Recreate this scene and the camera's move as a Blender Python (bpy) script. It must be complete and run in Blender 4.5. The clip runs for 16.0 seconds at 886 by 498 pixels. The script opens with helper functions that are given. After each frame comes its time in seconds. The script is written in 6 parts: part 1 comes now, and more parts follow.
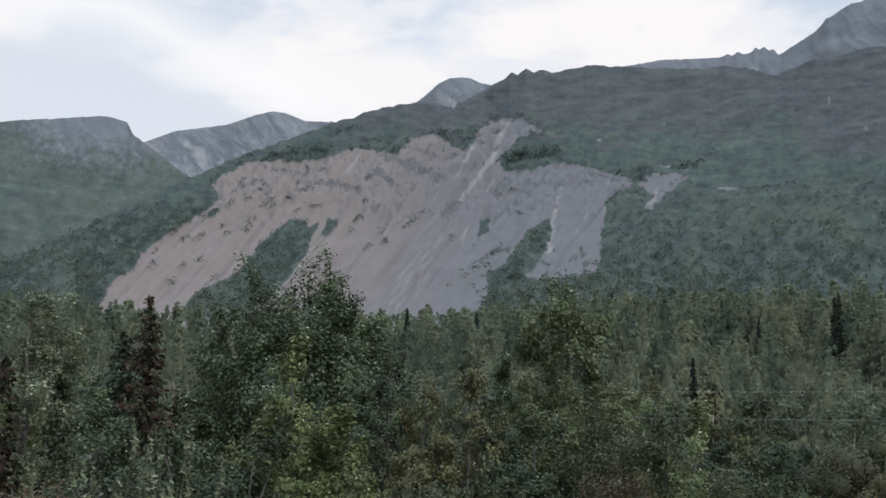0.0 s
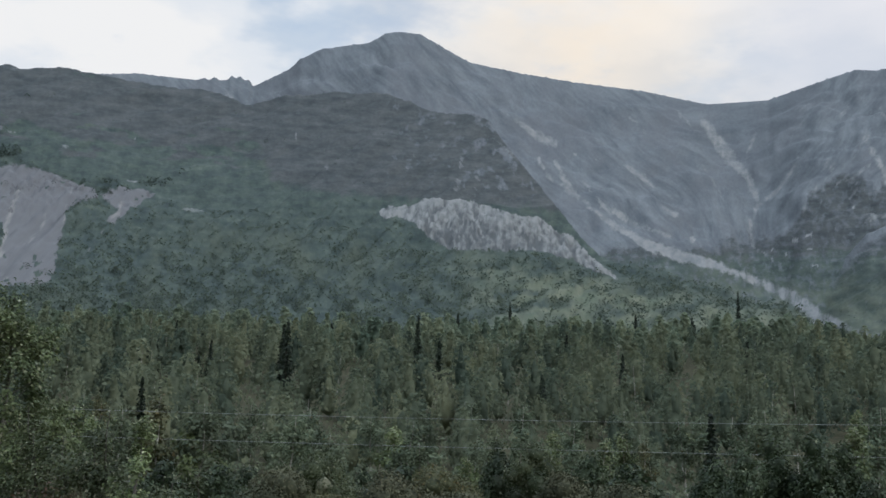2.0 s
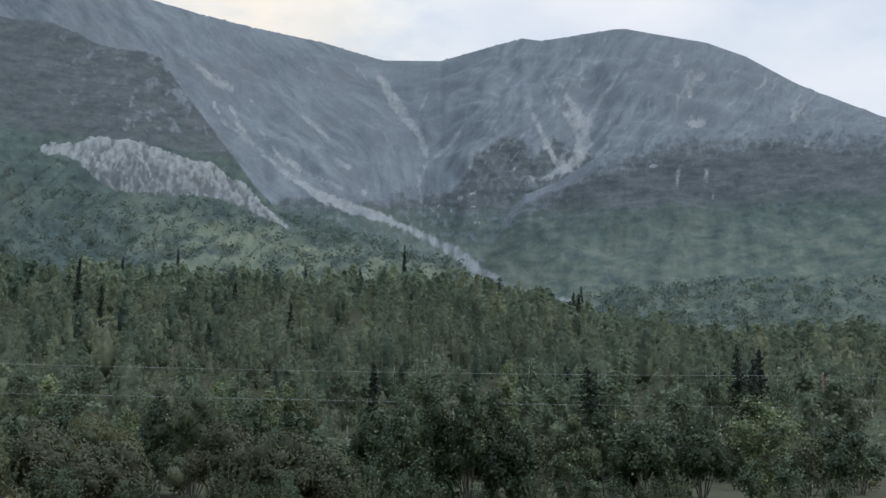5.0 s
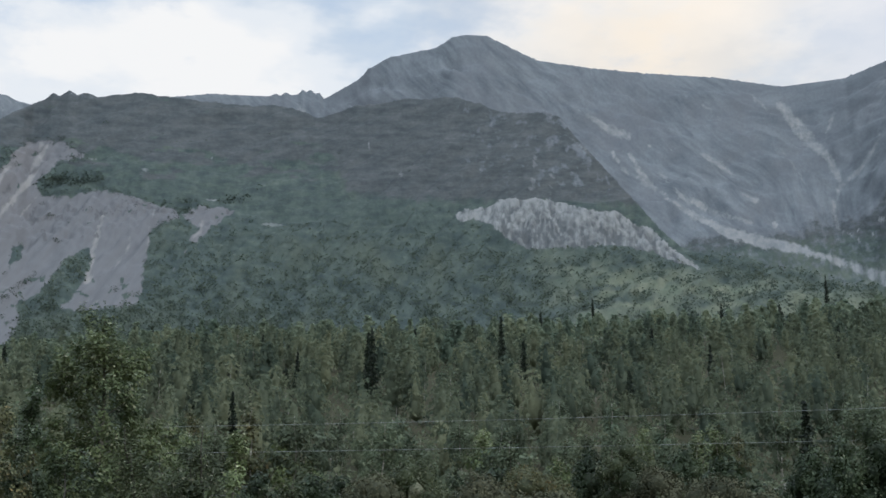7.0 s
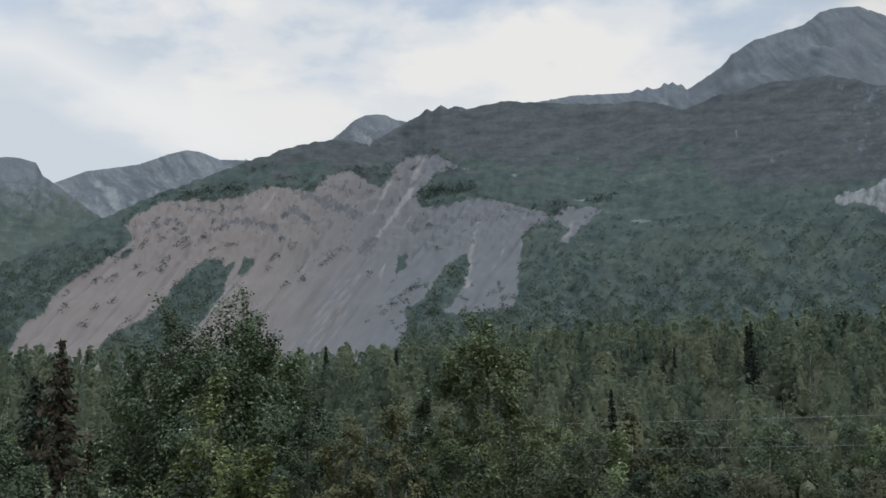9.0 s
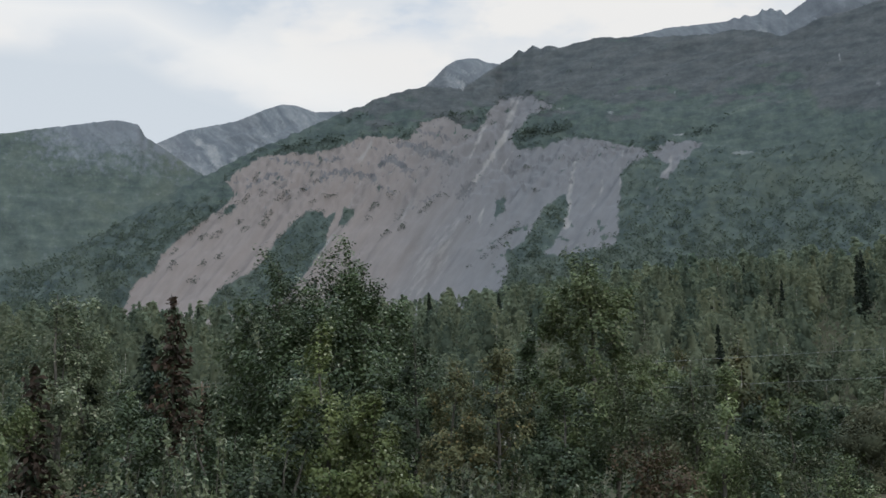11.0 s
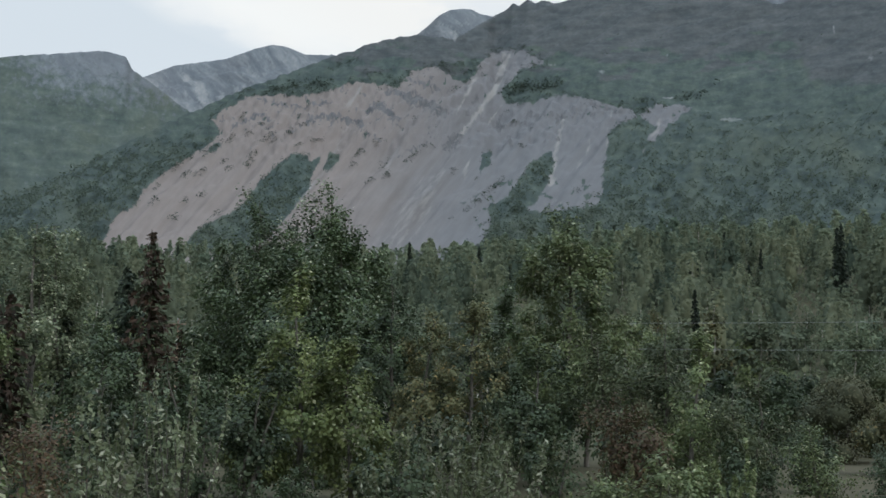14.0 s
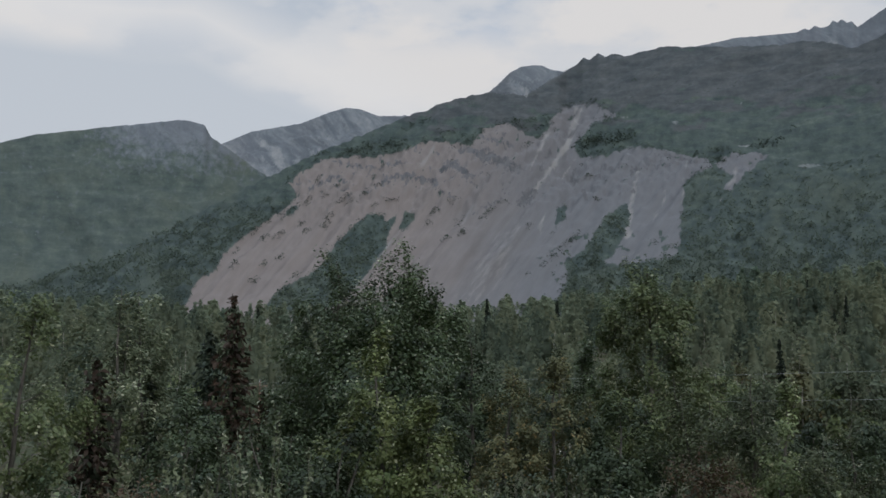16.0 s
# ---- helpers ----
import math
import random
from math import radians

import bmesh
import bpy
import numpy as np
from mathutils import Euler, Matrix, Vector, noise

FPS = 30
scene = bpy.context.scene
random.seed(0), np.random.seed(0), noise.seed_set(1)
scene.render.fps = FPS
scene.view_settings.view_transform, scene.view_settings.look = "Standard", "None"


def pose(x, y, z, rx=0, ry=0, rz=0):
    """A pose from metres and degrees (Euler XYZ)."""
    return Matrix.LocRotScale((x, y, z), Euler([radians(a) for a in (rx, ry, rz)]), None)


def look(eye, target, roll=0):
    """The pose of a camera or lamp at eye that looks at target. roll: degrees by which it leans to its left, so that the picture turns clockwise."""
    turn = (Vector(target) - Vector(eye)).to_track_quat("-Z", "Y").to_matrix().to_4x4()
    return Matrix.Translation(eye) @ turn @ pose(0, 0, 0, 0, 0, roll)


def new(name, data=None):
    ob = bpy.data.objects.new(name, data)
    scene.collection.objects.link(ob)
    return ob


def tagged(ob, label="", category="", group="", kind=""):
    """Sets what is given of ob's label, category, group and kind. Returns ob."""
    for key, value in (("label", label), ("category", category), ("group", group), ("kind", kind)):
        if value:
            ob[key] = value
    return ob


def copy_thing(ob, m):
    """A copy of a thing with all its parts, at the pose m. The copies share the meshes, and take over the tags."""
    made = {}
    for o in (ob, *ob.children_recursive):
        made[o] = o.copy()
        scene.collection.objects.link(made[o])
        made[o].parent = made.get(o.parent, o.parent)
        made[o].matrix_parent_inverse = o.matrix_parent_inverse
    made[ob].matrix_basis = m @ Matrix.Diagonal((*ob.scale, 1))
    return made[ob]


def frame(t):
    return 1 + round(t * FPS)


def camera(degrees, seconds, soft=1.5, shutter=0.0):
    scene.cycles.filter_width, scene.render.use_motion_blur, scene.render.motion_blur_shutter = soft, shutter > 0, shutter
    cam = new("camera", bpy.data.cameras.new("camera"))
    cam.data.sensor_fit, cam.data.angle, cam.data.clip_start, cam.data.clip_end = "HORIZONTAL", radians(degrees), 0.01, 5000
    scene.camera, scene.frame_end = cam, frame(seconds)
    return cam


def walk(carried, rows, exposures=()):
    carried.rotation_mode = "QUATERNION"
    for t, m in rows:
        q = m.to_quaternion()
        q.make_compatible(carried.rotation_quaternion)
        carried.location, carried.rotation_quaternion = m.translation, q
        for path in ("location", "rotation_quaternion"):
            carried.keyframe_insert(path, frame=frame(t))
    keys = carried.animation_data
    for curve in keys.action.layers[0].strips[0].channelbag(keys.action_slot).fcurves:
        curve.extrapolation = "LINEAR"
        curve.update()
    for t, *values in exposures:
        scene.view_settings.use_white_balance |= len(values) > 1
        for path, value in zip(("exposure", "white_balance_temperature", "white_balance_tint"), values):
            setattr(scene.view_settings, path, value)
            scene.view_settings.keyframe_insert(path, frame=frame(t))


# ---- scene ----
EYE = 2.0
cam = camera(41.8, 16.0, soft=1.6, shutter=0.0)
PATH = [
    (0.00, pose(0, 0, EYE, 101.00, -1.47, -0.29)),
    (0.50, pose(0, 0, EYE, 102.07, -1.42, -6.20)),
    (1.00, pose(0, 0, EYE, 102.68, -1.51, -13.43)),
    (1.50, pose(0, 0, EYE, 102.64, -1.46, -20.37)),
    (2.00, pose(0, 0, EYE, 102.57, -1.06, -26.92)),
    (2.50, pose(0, 0, EYE, 102.39, -0.71, -32.32)),
    (3.00, pose(0, 0, EYE, 101.99, -0.31, -36.18)),
    (3.50, pose(0, 0, EYE, 101.74, -0.06, -39.01)),
    (3.70, pose(0, 0, EYE, 101.74, 0.03, -39.51)),
    (4.05, pose(0, 0, EYE, 101.47, 0.11, -41.15)),
    (4.40, pose(0, 0, EYE, 101.01, 0.06, -42.52)),
    (4.75, pose(0, 0, EYE, 100.51, -0.03, -43.26)),
    (5.10, pose(0, 0, EYE, 100.12, -0.06, -43.02)),
    (5.45, pose(0, 0, EYE, 99.99, 0.04, -41.47)),
    (5.80, pose(0, 0, EYE, 100.27, 0.37, -38.23)),
    (6.00, pose(0, 0, EYE, 100.50, 0.46, -36.63)),
    (6.50, pose(0, 0, EYE, 101.33, 1.31, -29.86)),
    (7.00, pose(0, 0, EYE, 102.69, 1.32, -22.42)),
    (7.50, pose(0, 0, EYE, 103.59, 0.80, -15.64)),
    (8.00, pose(0, 0, EYE, 103.82, 0.12, -10.49)),
    (8.50, pose(0, 0, EYE, 103.48, 0.14, -7.07)),
    (9.00, pose(0, 0, EYE, 102.82, 0.39, -4.04)),
    (9.50, pose(0, 0, EYE, 101.96, 0.90, -1.77)),
    (10.00, pose(0, 0, EYE, 100.99, 1.42, -0.36)),
    (10.20, pose(0, 0, EYE, 100.58, 1.70, 0.02)),
    (10.58, pose(0, 0, EYE, 100.13, 1.95, 0.80)),
    (10.97, pose(0, 0, EYE, 100.15, 1.91, 1.24)),
    (11.35, pose(0, 0, EYE, 100.42, 1.68, 1.40)),
    (11.73, pose(0, 0, EYE, 100.74, 1.34, 1.35)),
    (12.12, pose(0, 0, EYE, 100.90, 0.99, 1.18)),
    (12.50, pose(0, 0, EYE, 100.68, 0.72, 0.96)),
    (13.00, pose(0, 0, EYE, 100.06, 0.48, 0.67)),
    (13.50, pose(0, 0, EYE, 98.55, -0.66, 0.02)),
    (14.00, pose(0, 0, EYE, 97.72, -1.08, -0.11)),
    (14.50, pose(0, 0, EYE, 97.40, -1.35, -0.31)),
    (15.00, pose(0, 0, EYE, 98.54, -0.70, 0.45)),
    (15.50, pose(0, 0, EYE, 100.24, 0.21, 2.34)),
    (16.00, pose(0, 0, EYE, 100.48, -0.10, 3.88)),
]
walk(cam, PATH, [(0.0, 0.18, 6030.0, 12.0), (0.5, 0.22, 6010.0, 11.0), (1.5, 0.06, 5940.0, 10.0), (2.5, 0.08, 5890.0, 9.0), (3.5, 0.08, 5830.0, 9.0), (6.0, 0.30, 5780.0, 7.0), (6.5, 0.14, 5850.0, 8.0), (7.0, 0.14, 5910.0, 9.0), (8.0, -0.05, 5980.0, 9.0),
                 (10.0, -0.03, 6030.0, 9.0), (12.5, 0.06, 6030.0, 9.0), (13.5, -0.02, 5980.0, 7.0), (14.0, 0.12, 5960.0, 7.0), (14.5, 0.32, 5930.0, 7.0), (15.5, 0.13, 5980.0, 10.0), (16.0, -0.3, 6030.0, 11.0)])

# ---------------------------------------------------------------- sky and sun
world = bpy.data.worlds.new("sky")
scene.world = world
world.use_nodes = True
SUN_AZ, SUN_EL = 148.0, 36.0


def build_sky():
    nt = world.node_tree
    nt.nodes.clear()
    nd, ln = nt.nodes.new, nt.links.new

    def math_node(op, a, b=None, clamp=False):
        n = nd("ShaderNodeMath")
        n.operation, n.use_clamp = op, clamp
        for i, v in enumerate((a, b)):
            if v is None:
                continue
            if isinstance(v, (int, float)):
                n.inputs[i].default_value = v
            else:
                ln(v, n.inputs[i])
        return n.outputs[0]

    def ramp(v, stops):
        n = nd("ShaderNodeValToRGB")
        n.color_ramp.interpolation = "EASE"
        for i, (p, c) in enumerate(stops):
            e = n.color_ramp.elements[i] if i < 2 else n.color_ramp.elements.new(p)
            e.position, e.color = p, (*c, 1)
        ln(v, n.inputs[0])
        return n.outputs[0]

    def mix(f, a, b):
        n = nd("ShaderNodeMix")
        n.data_type = "RGBA"
        for key, v in ((0, f), (6, a), (7, b)):
            if isinstance(v, tuple):
                n.inputs[key].default_value = (*v, 1)
            elif isinstance(v, (int, float)):
                n.inputs[key].default_value = v
            else:
                ln(v, n.inputs[key])
        return n.outputs[2]

    sky = nd("ShaderNodeTexSky")
    sky.sky_type, sky.sun_disc = "NISHITA", False
    sky.sun_elevation, sky.sun_rotation = radians(SUN_EL), radians(SUN_AZ)
    sky.dust_density = 3.0
    blue = nd("ShaderNodeVectorMath")
    blue.operation = "SCALE"
    ln(sky.outputs[0], blue.inputs[0])
    blue.inputs[3].default_value = 0.15

    co = nd("ShaderNodeTexCoord")
    # clouds lie on a flat layer: direction divided by its height
    sep = nd("ShaderNodeSeparateXYZ")
    ln(co.outputs["Generated"], sep.inputs[0])
    zz = math_node("MAXIMUM", sep.outputs[2], 0.06)
    flat = nd("ShaderNodeCombineXYZ")
    ln(math_node("DIVIDE", sep.outputs[0], math_node("ADD", zz, 0.25)), flat.inputs[0])
    ln(math_node("DIVIDE", sep.outputs[1], math_node("ADD", zz, 0.25)), flat.inputs[1])
    ln(math_node("MULTIPLY", sep.outputs[2], 1.5), flat.inputs[2])

    def fbm(scale, detail, rough, off):
        m = nd("ShaderNodeMapping")
        m.inputs["Location"].default_value = off
        ln(flat.outputs[0], m.inputs[0])
        n = nd("ShaderNodeTexNoise")
        n.inputs["Scale"].default_value, n.inputs["Detail"].default_value = scale, detail
        n.inputs["Roughness"].default_value = rough
        ln(m.outputs[0], n.inputs["Vector"])
        return n.outputs[0]

    big = fbm(2.2, 3.0, 0.5, (0.3, 1.7, 0.0))
    small = fbm(6.5, 6.0, 0.55, (2.1, 0.4, 0.0))
    cover = math_node("ADD", math_node("MULTIPLY", big, 0.55), math_node("MULTIPLY", small, 0.45))
    high = ramp(sep.outputs[2], [(0.335, (1, 1, 1)), (0.40, (0, 0, 0))])
    gaps = ramp(cover, [(0.41, (0.30, 0.30, 0.30)), (0.52, (1, 1, 1))])
    # cloud body: warm bright tops, grey undersides
    tone = fbm(3.4, 5.0, 0.5, (5.2, 3.3, 0.0))
    cloud = ramp(tone, [(0.38, (0.56, 0.61, 0.66)), (0.48, (0.77, 0.76, 0.74)), (0.58, (0.88, 0.83, 0.765))])
    pale = mix(0.55, blue.outputs[0], (0.60, 0.68, 0.745))
    col = mix(math_node("MAXIMUM", gaps, high), pale, cloud)
    # a smooth grey lens of cloud low over the ridge: a line that falls to the right
    az = math_node("ARCTAN2", sep.outputs[0], sep.outputs[1])
    el = math_node("ARCSINE", sep.outputs[2])
    edge = math_node("ADD", math_node("MULTIPLY", math_node("MAXIMUM", math_node("ADD", az, 0.29), 0.0), -0.36), 0.345)
    edge = math_node("ADD", edge, math_node("MULTIPLY", math_node("SUBTRACT", big, 0.5), 0.03))
    under = math_node("SUBTRACT", edge, el)
    lens = ramp(math_node("ADD", math_node("MULTIPLY", under, 22.0), 0.5), [(0.30, (0, 0, 0)), (0.75, (1, 1, 1))])
    fade = ramp(math_node("ADD", math_node("MULTIPLY", az, -4.0), 0.5), [(0.35, (0, 0, 0)), (1.0, (1, 1, 1))])
    col = mix(math_node("MULTIPLY", lens, fade), col, (0.645, 0.672, 0.688))
    rim = math_node("MULTIPLY", math_node("ABSOLUTE", math_node("ADD", under, 0.030)), -20.0)
    rim = math_node("MAXIMUM", math_node("ADD", rim, 0.85), 0.0)
    col = mix(math_node("MULTIPLY", rim, fade), col, (0.90, 0.86, 0.80))
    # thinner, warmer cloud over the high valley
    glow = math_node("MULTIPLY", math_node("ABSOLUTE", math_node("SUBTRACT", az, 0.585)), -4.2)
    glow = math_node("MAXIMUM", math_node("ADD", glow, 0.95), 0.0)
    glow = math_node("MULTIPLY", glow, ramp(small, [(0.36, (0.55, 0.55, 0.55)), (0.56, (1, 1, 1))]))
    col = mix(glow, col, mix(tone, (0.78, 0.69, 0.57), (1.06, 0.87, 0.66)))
    # and a greyer bank beyond it
    bank = ramp(math_node("ADD", az, -0.45), [(0.22, (0, 0, 0)), (0.36, (1, 1, 1))])
    col = mix(math_node("MULTIPLY", bank, 0.85), col, mix(tone, (0.38, 0.45, 0.54), (0.94, 0.86, 0.80)))
    # towards the horizon the layer closes to an even veil
    veil = ramp(sep.outputs[2], [(0.12, (1, 1, 1)), (0.42, (0, 0, 0))])
    col = mix(math_node("MULTIPLY", veil, 0.28), col, (0.74, 0.75, 0.76))
    # an overcast sky is brightest overhead
    over = ramp(sep.outputs[2], [(0.45, (0, 0, 0)), (0.85, (1, 1, 1))])
    col = mix(over, col, (1.50, 1.68, 1.88))
    bg = nd("ShaderNodeBackground")
    bg.inputs[1].default_value = 1.0
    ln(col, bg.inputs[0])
    out = nd("ShaderNodeOutputWorld")
    ln(bg.outputs[0], out.inputs[0])


build_sky()
sun = new("sun", bpy.data.lights.new("sun", "SUN"))
sun.data.energy, sun.data.angle, sun.data.color = 1.4, radians(25), (1.0, 0.96, 0.90)
_d = Vector((math.sin(radians(SUN_AZ)) * math.cos(radians(SUN_EL)), math.cos(radians(SUN_AZ)) * math.cos(radians(SUN_EL)), math.sin(radians(SUN_EL))))
sun.matrix_world = look(_d * 300, (0, 0, 0))
scene.view_settings.exposure = 0.0


# ---------------------------------------------------------------- noise on arrays
_shuffle = np.random.default_rng(3).permutation(256).astype(np.int32)
SHUFFLE = np.tile(_shuffle, 2)
GRAD_X, GRAD_Y = (f(2 * np.pi * np.arange(256) / 256).astype(np.float32) for f in (np.cos, np.sin))


def vnoise(x, y, seed=0):
    """Smooth gradient noise, about -1 to 1."""
    x, y = (0.8 * x + 0.6 * y + 0.37).astype(np.float32), (0.8 * y - 0.6 * x + 0.71).astype(np.float32)
    fx, fy = np.floor(x), np.floor(y)
    ix, iy = fx.astype(np.int32) + 37 * seed, fy.astype(np.int32)
    fx, fy = x - fx, y - fy
    h0, h1 = SHUFFLE[ix & 255], SHUFFLE[(ix + 1) & 255]
    j0, j1 = iy & 255, (iy + 1) & 255

    def corner(h, j, i, k):
        g = SHUFFLE[h + j]
        return GRAD_X[g] * (fx - i) + GRAD_Y[g] * (fy - k)
    ux, uy = fx * fx * fx * (fx * (fx * 6 - 15) + 10), fy * fy * fy * (fy * (fy * 6 - 15) + 10)
    low, high = corner(h0, j0, 0, 0), corner(h0, j1, 0, 1)
    low = low + (corner(h1, j0, 1, 0) - low) * ux
    high = high + (corner(h1, j1, 1, 1) - high) * ux
    return 1.6 * (low + (high - low) * uy)


def fnoise(x, y, seed=0, octaves=4, gain=0.5):
    s, amp, tot = 0, 1.0, 0.0
    for i in range(octaves):
        s = s + amp * vnoise(x * 2 ** i + 17.3 * i, y * 2 ** i - 9.1 * i, seed + i)
        tot += amp
        amp *= gain
    return s / tot


def ridged(x, y, seed=0, octaves=4):
    s, amp, tot = 0, 1.0, 0.0
    for i in range(octaves):
        s = s + amp * (1 - np.abs(vnoise(x * 2 ** i + 7.7 * i, y * 2 ** i + 3.1 * i, seed + i)))
        tot += amp
        amp *= 0.5
    return s / tot


def smooth(a, b, v):
    u = np.clip((v - a) / (b - a), 0, 1)
    return u * u * (3 - 2 * u)


# ---------------------------------------------------------------- lie of the land
# crest lines: bearing (degrees, 0 ahead, + to the right), elevation seen from the valley, distance in metres
FRONT_HILL = [(-180, 0, 900), (-60, 3, 900), (-30, 6.5, 850), (-21, 9.0, 900), (-13.7, 13.4, 1000), (-9.9, 15.3, 1040),
              (-7.3, 16.4, 1060), (-5.5, 17.1, 1070), (-3.2, 17.9, 1080), (-1.5, 18.2, 1090), (0.3, 18.0, 1150), (2.0, 18.9, 1300),
              (2.44, 19.22, 1380), (2.97, 19.40, 1380), (3.30, 19.74, 1380), (3.64, 19.65, 1380), (4.06, 19.88, 1380), (4.43, 19.73, 1380), (4.78, 19.86, 1380), (5.36, 19.72, 1380), (6.14, 19.85, 1380), (6.72, 19.96, 1380), (7.13, 20.05, 1380), (8.05, 20.02, 1380), (9.02, 19.91, 1380), (10.10, 19.90, 1380), (12.0, 19.7, 1440), (14.0, 19.75, 1450), (15.1, 19.62, 1440), (16.4, 19.2, 1420), (18.6, 19.8, 1400), (21.2, 20.1, 1380),
              (23.5, 20.13, 1360), (24.9, 19.8, 1350), (25.8, 19.3, 1330), (28.3, 19.25, 1300), (28.9, 18.95, 1290), (29.9, 17.7, 1240), (31.6, 15.7, 1150), (34.5, 12.2, 980), (40, 10.6, 900),
              (44.5, 9.0, 830), (48, 7.4, 760), (54, 6.2, 700), (70, 5, 700), (110, 1, 700), (180, 0, 900)]
LEFT_RIDGE = [(-180, 2, 2200), (-60, 9, 2200), (-32, 13.6, 2100), (-25.4, 14.7, 2100), (-23.9, 15.2, 2080), (-20.3, 15.9, 2050),
              (-17, 16.45, 2000), (-15.95, 16.3, 2000), (-15.6, 15.7, 2000), (-14.9, 15.3, 2000), (-12, 13.4, 1950), (-9, 12, 1900), (0, 6, 1900), (180, 2, 2200)]
BACK_RIDGE = [(-180, 2, 2900), (-40, 8, 2900), (-18, 14, 2700), (-14.9, 15.3, 2600), (-13.6, 15.9, 2600), (-11.1, 16.4, 2550),
              (-9.8, 16.95, 2500), (-8.9, 17.22, 2500), (-8.2, 17.18, 2500), (-7.2, 16.85, 2500), (-5, 16.9, 2450), (-2, 17.7, 2400), (-1.2, 18.3, 2350), (-0.5, 18.95, 2300),
              (0.1, 19.25, 2300), (0.7, 19.3, 2300), (1.2, 19.28, 2300), (1.8, 19.05, 2300), (4, 18.6, 2300), (9, 19.8, 2400), (11, 20.05, 2450), (12.64, 20.04, 2500), (13.89, 20.03, 2500), (14.26, 20.18, 2500), (14.47, 20.06, 2500), (14.76, 20.26, 2500), (15.02, 20.11, 2500), (15.41, 20.17, 2500), (15.62, 20.41, 2500), (15.80, 20.26, 2500), (16.02, 20.42, 2500), (16.26, 20.21, 2500), (16.48, 20.27, 2500), (16.72, 19.96, 2500)]
BACK_RIDGE += [(18.5, 20.9, 2450), (19.1, 21.5, 2430), (20.2, 22.0, 2420), (22.6, 22.4, 2400), (23.5, 22.9, 2380), (24.4, 23.0, 2380),
               (25.3, 22.9, 2380), (27.9, 21.7, 2450), (30.5, 21.2, 2550), (33.5, 20.7, 2650), (36.8, 20.2, 2750), (40.0, 19.4, 2850),
               (43, 19.4, 2850), (45.3, 20.0, 2750), (47.2, 20.45, 2700), (48.2, 20.3, 2700), (51.8, 20.7, 2650), (52.5, 20.7, 2650),
               (56.5, 19.8, 2650), (58.4, 19.0, 2650), (60.8, 17.5, 2650), (70, 13, 2600), (110, 5, 2600), (180, 2, 2900)]
RIGHT_BENCH = [(-180, 0, 1500), (40, 4, 1700), (44, 9.5, 1650), (47.31, 12.95, 1560), (48.98, 13.57, 1560), (50.66, 14.56, 1560), (52.05, 15.21, 1560), (53.41, 15.64, 1560), (55.01, 15.94, 1560), (57.57, 15.76, 1560),
               (62, 15.8, 1550), (70, 14, 1500), (110, 4, 1500), (180, 0, 1500)]

BACK_RIDGE = [(a, e + (0.17 if a < 26 else 0.06), d) for a, e, d in BACK_RIDGE]


def crest(line, az):
    b = [p[0] for p in line]
    el, r = np.interp(az, b, [p[1] for p in line]), np.interp(az, b, [p[2] for p in line])
    return el, r


def body(line, az, r, foot, foot_z, power, jag, seed):
    el, rc = crest(line, az)
    broad = sum(crest(line, az + d)[0] for d in (-2.0, -1.0, 0.0, 1.0, 2.0)) / 5
    el = broad + (el - broad) * np.clip((r - foot) / (rc - foot), 0, 1) ** 5
    el = el + jag * fnoise(az * 1.3, az * 0 + 3.7, seed, 5, 0.6)
    zc = EYE + rc * np.tan(np.radians(el))
    u = (r - foot) / (rc - foot)
    up = foot_z + (zc - foot_z) * np.clip(u, 0, 1) ** power
    return np.where(u < 0, -100.0, np.where(u <= 1, up, zc - 0.55 * (r - rc))), u


def fall_line(az, z, r):
    """A coordinate that stays the same down the fall line of the high faces, which drain towards the gully at 42 degrees."""
    el = np.degrees(np.arctan2(z - EYE, r))
    w = smooth(37.0, 46.0, az)
    return (az + 1.0 * (el - 15)) * (1 - w) + (az - 0.7 * (el - 15)) * w + 0.8 * fnoise(az / 4, r / 300, 61, 3)


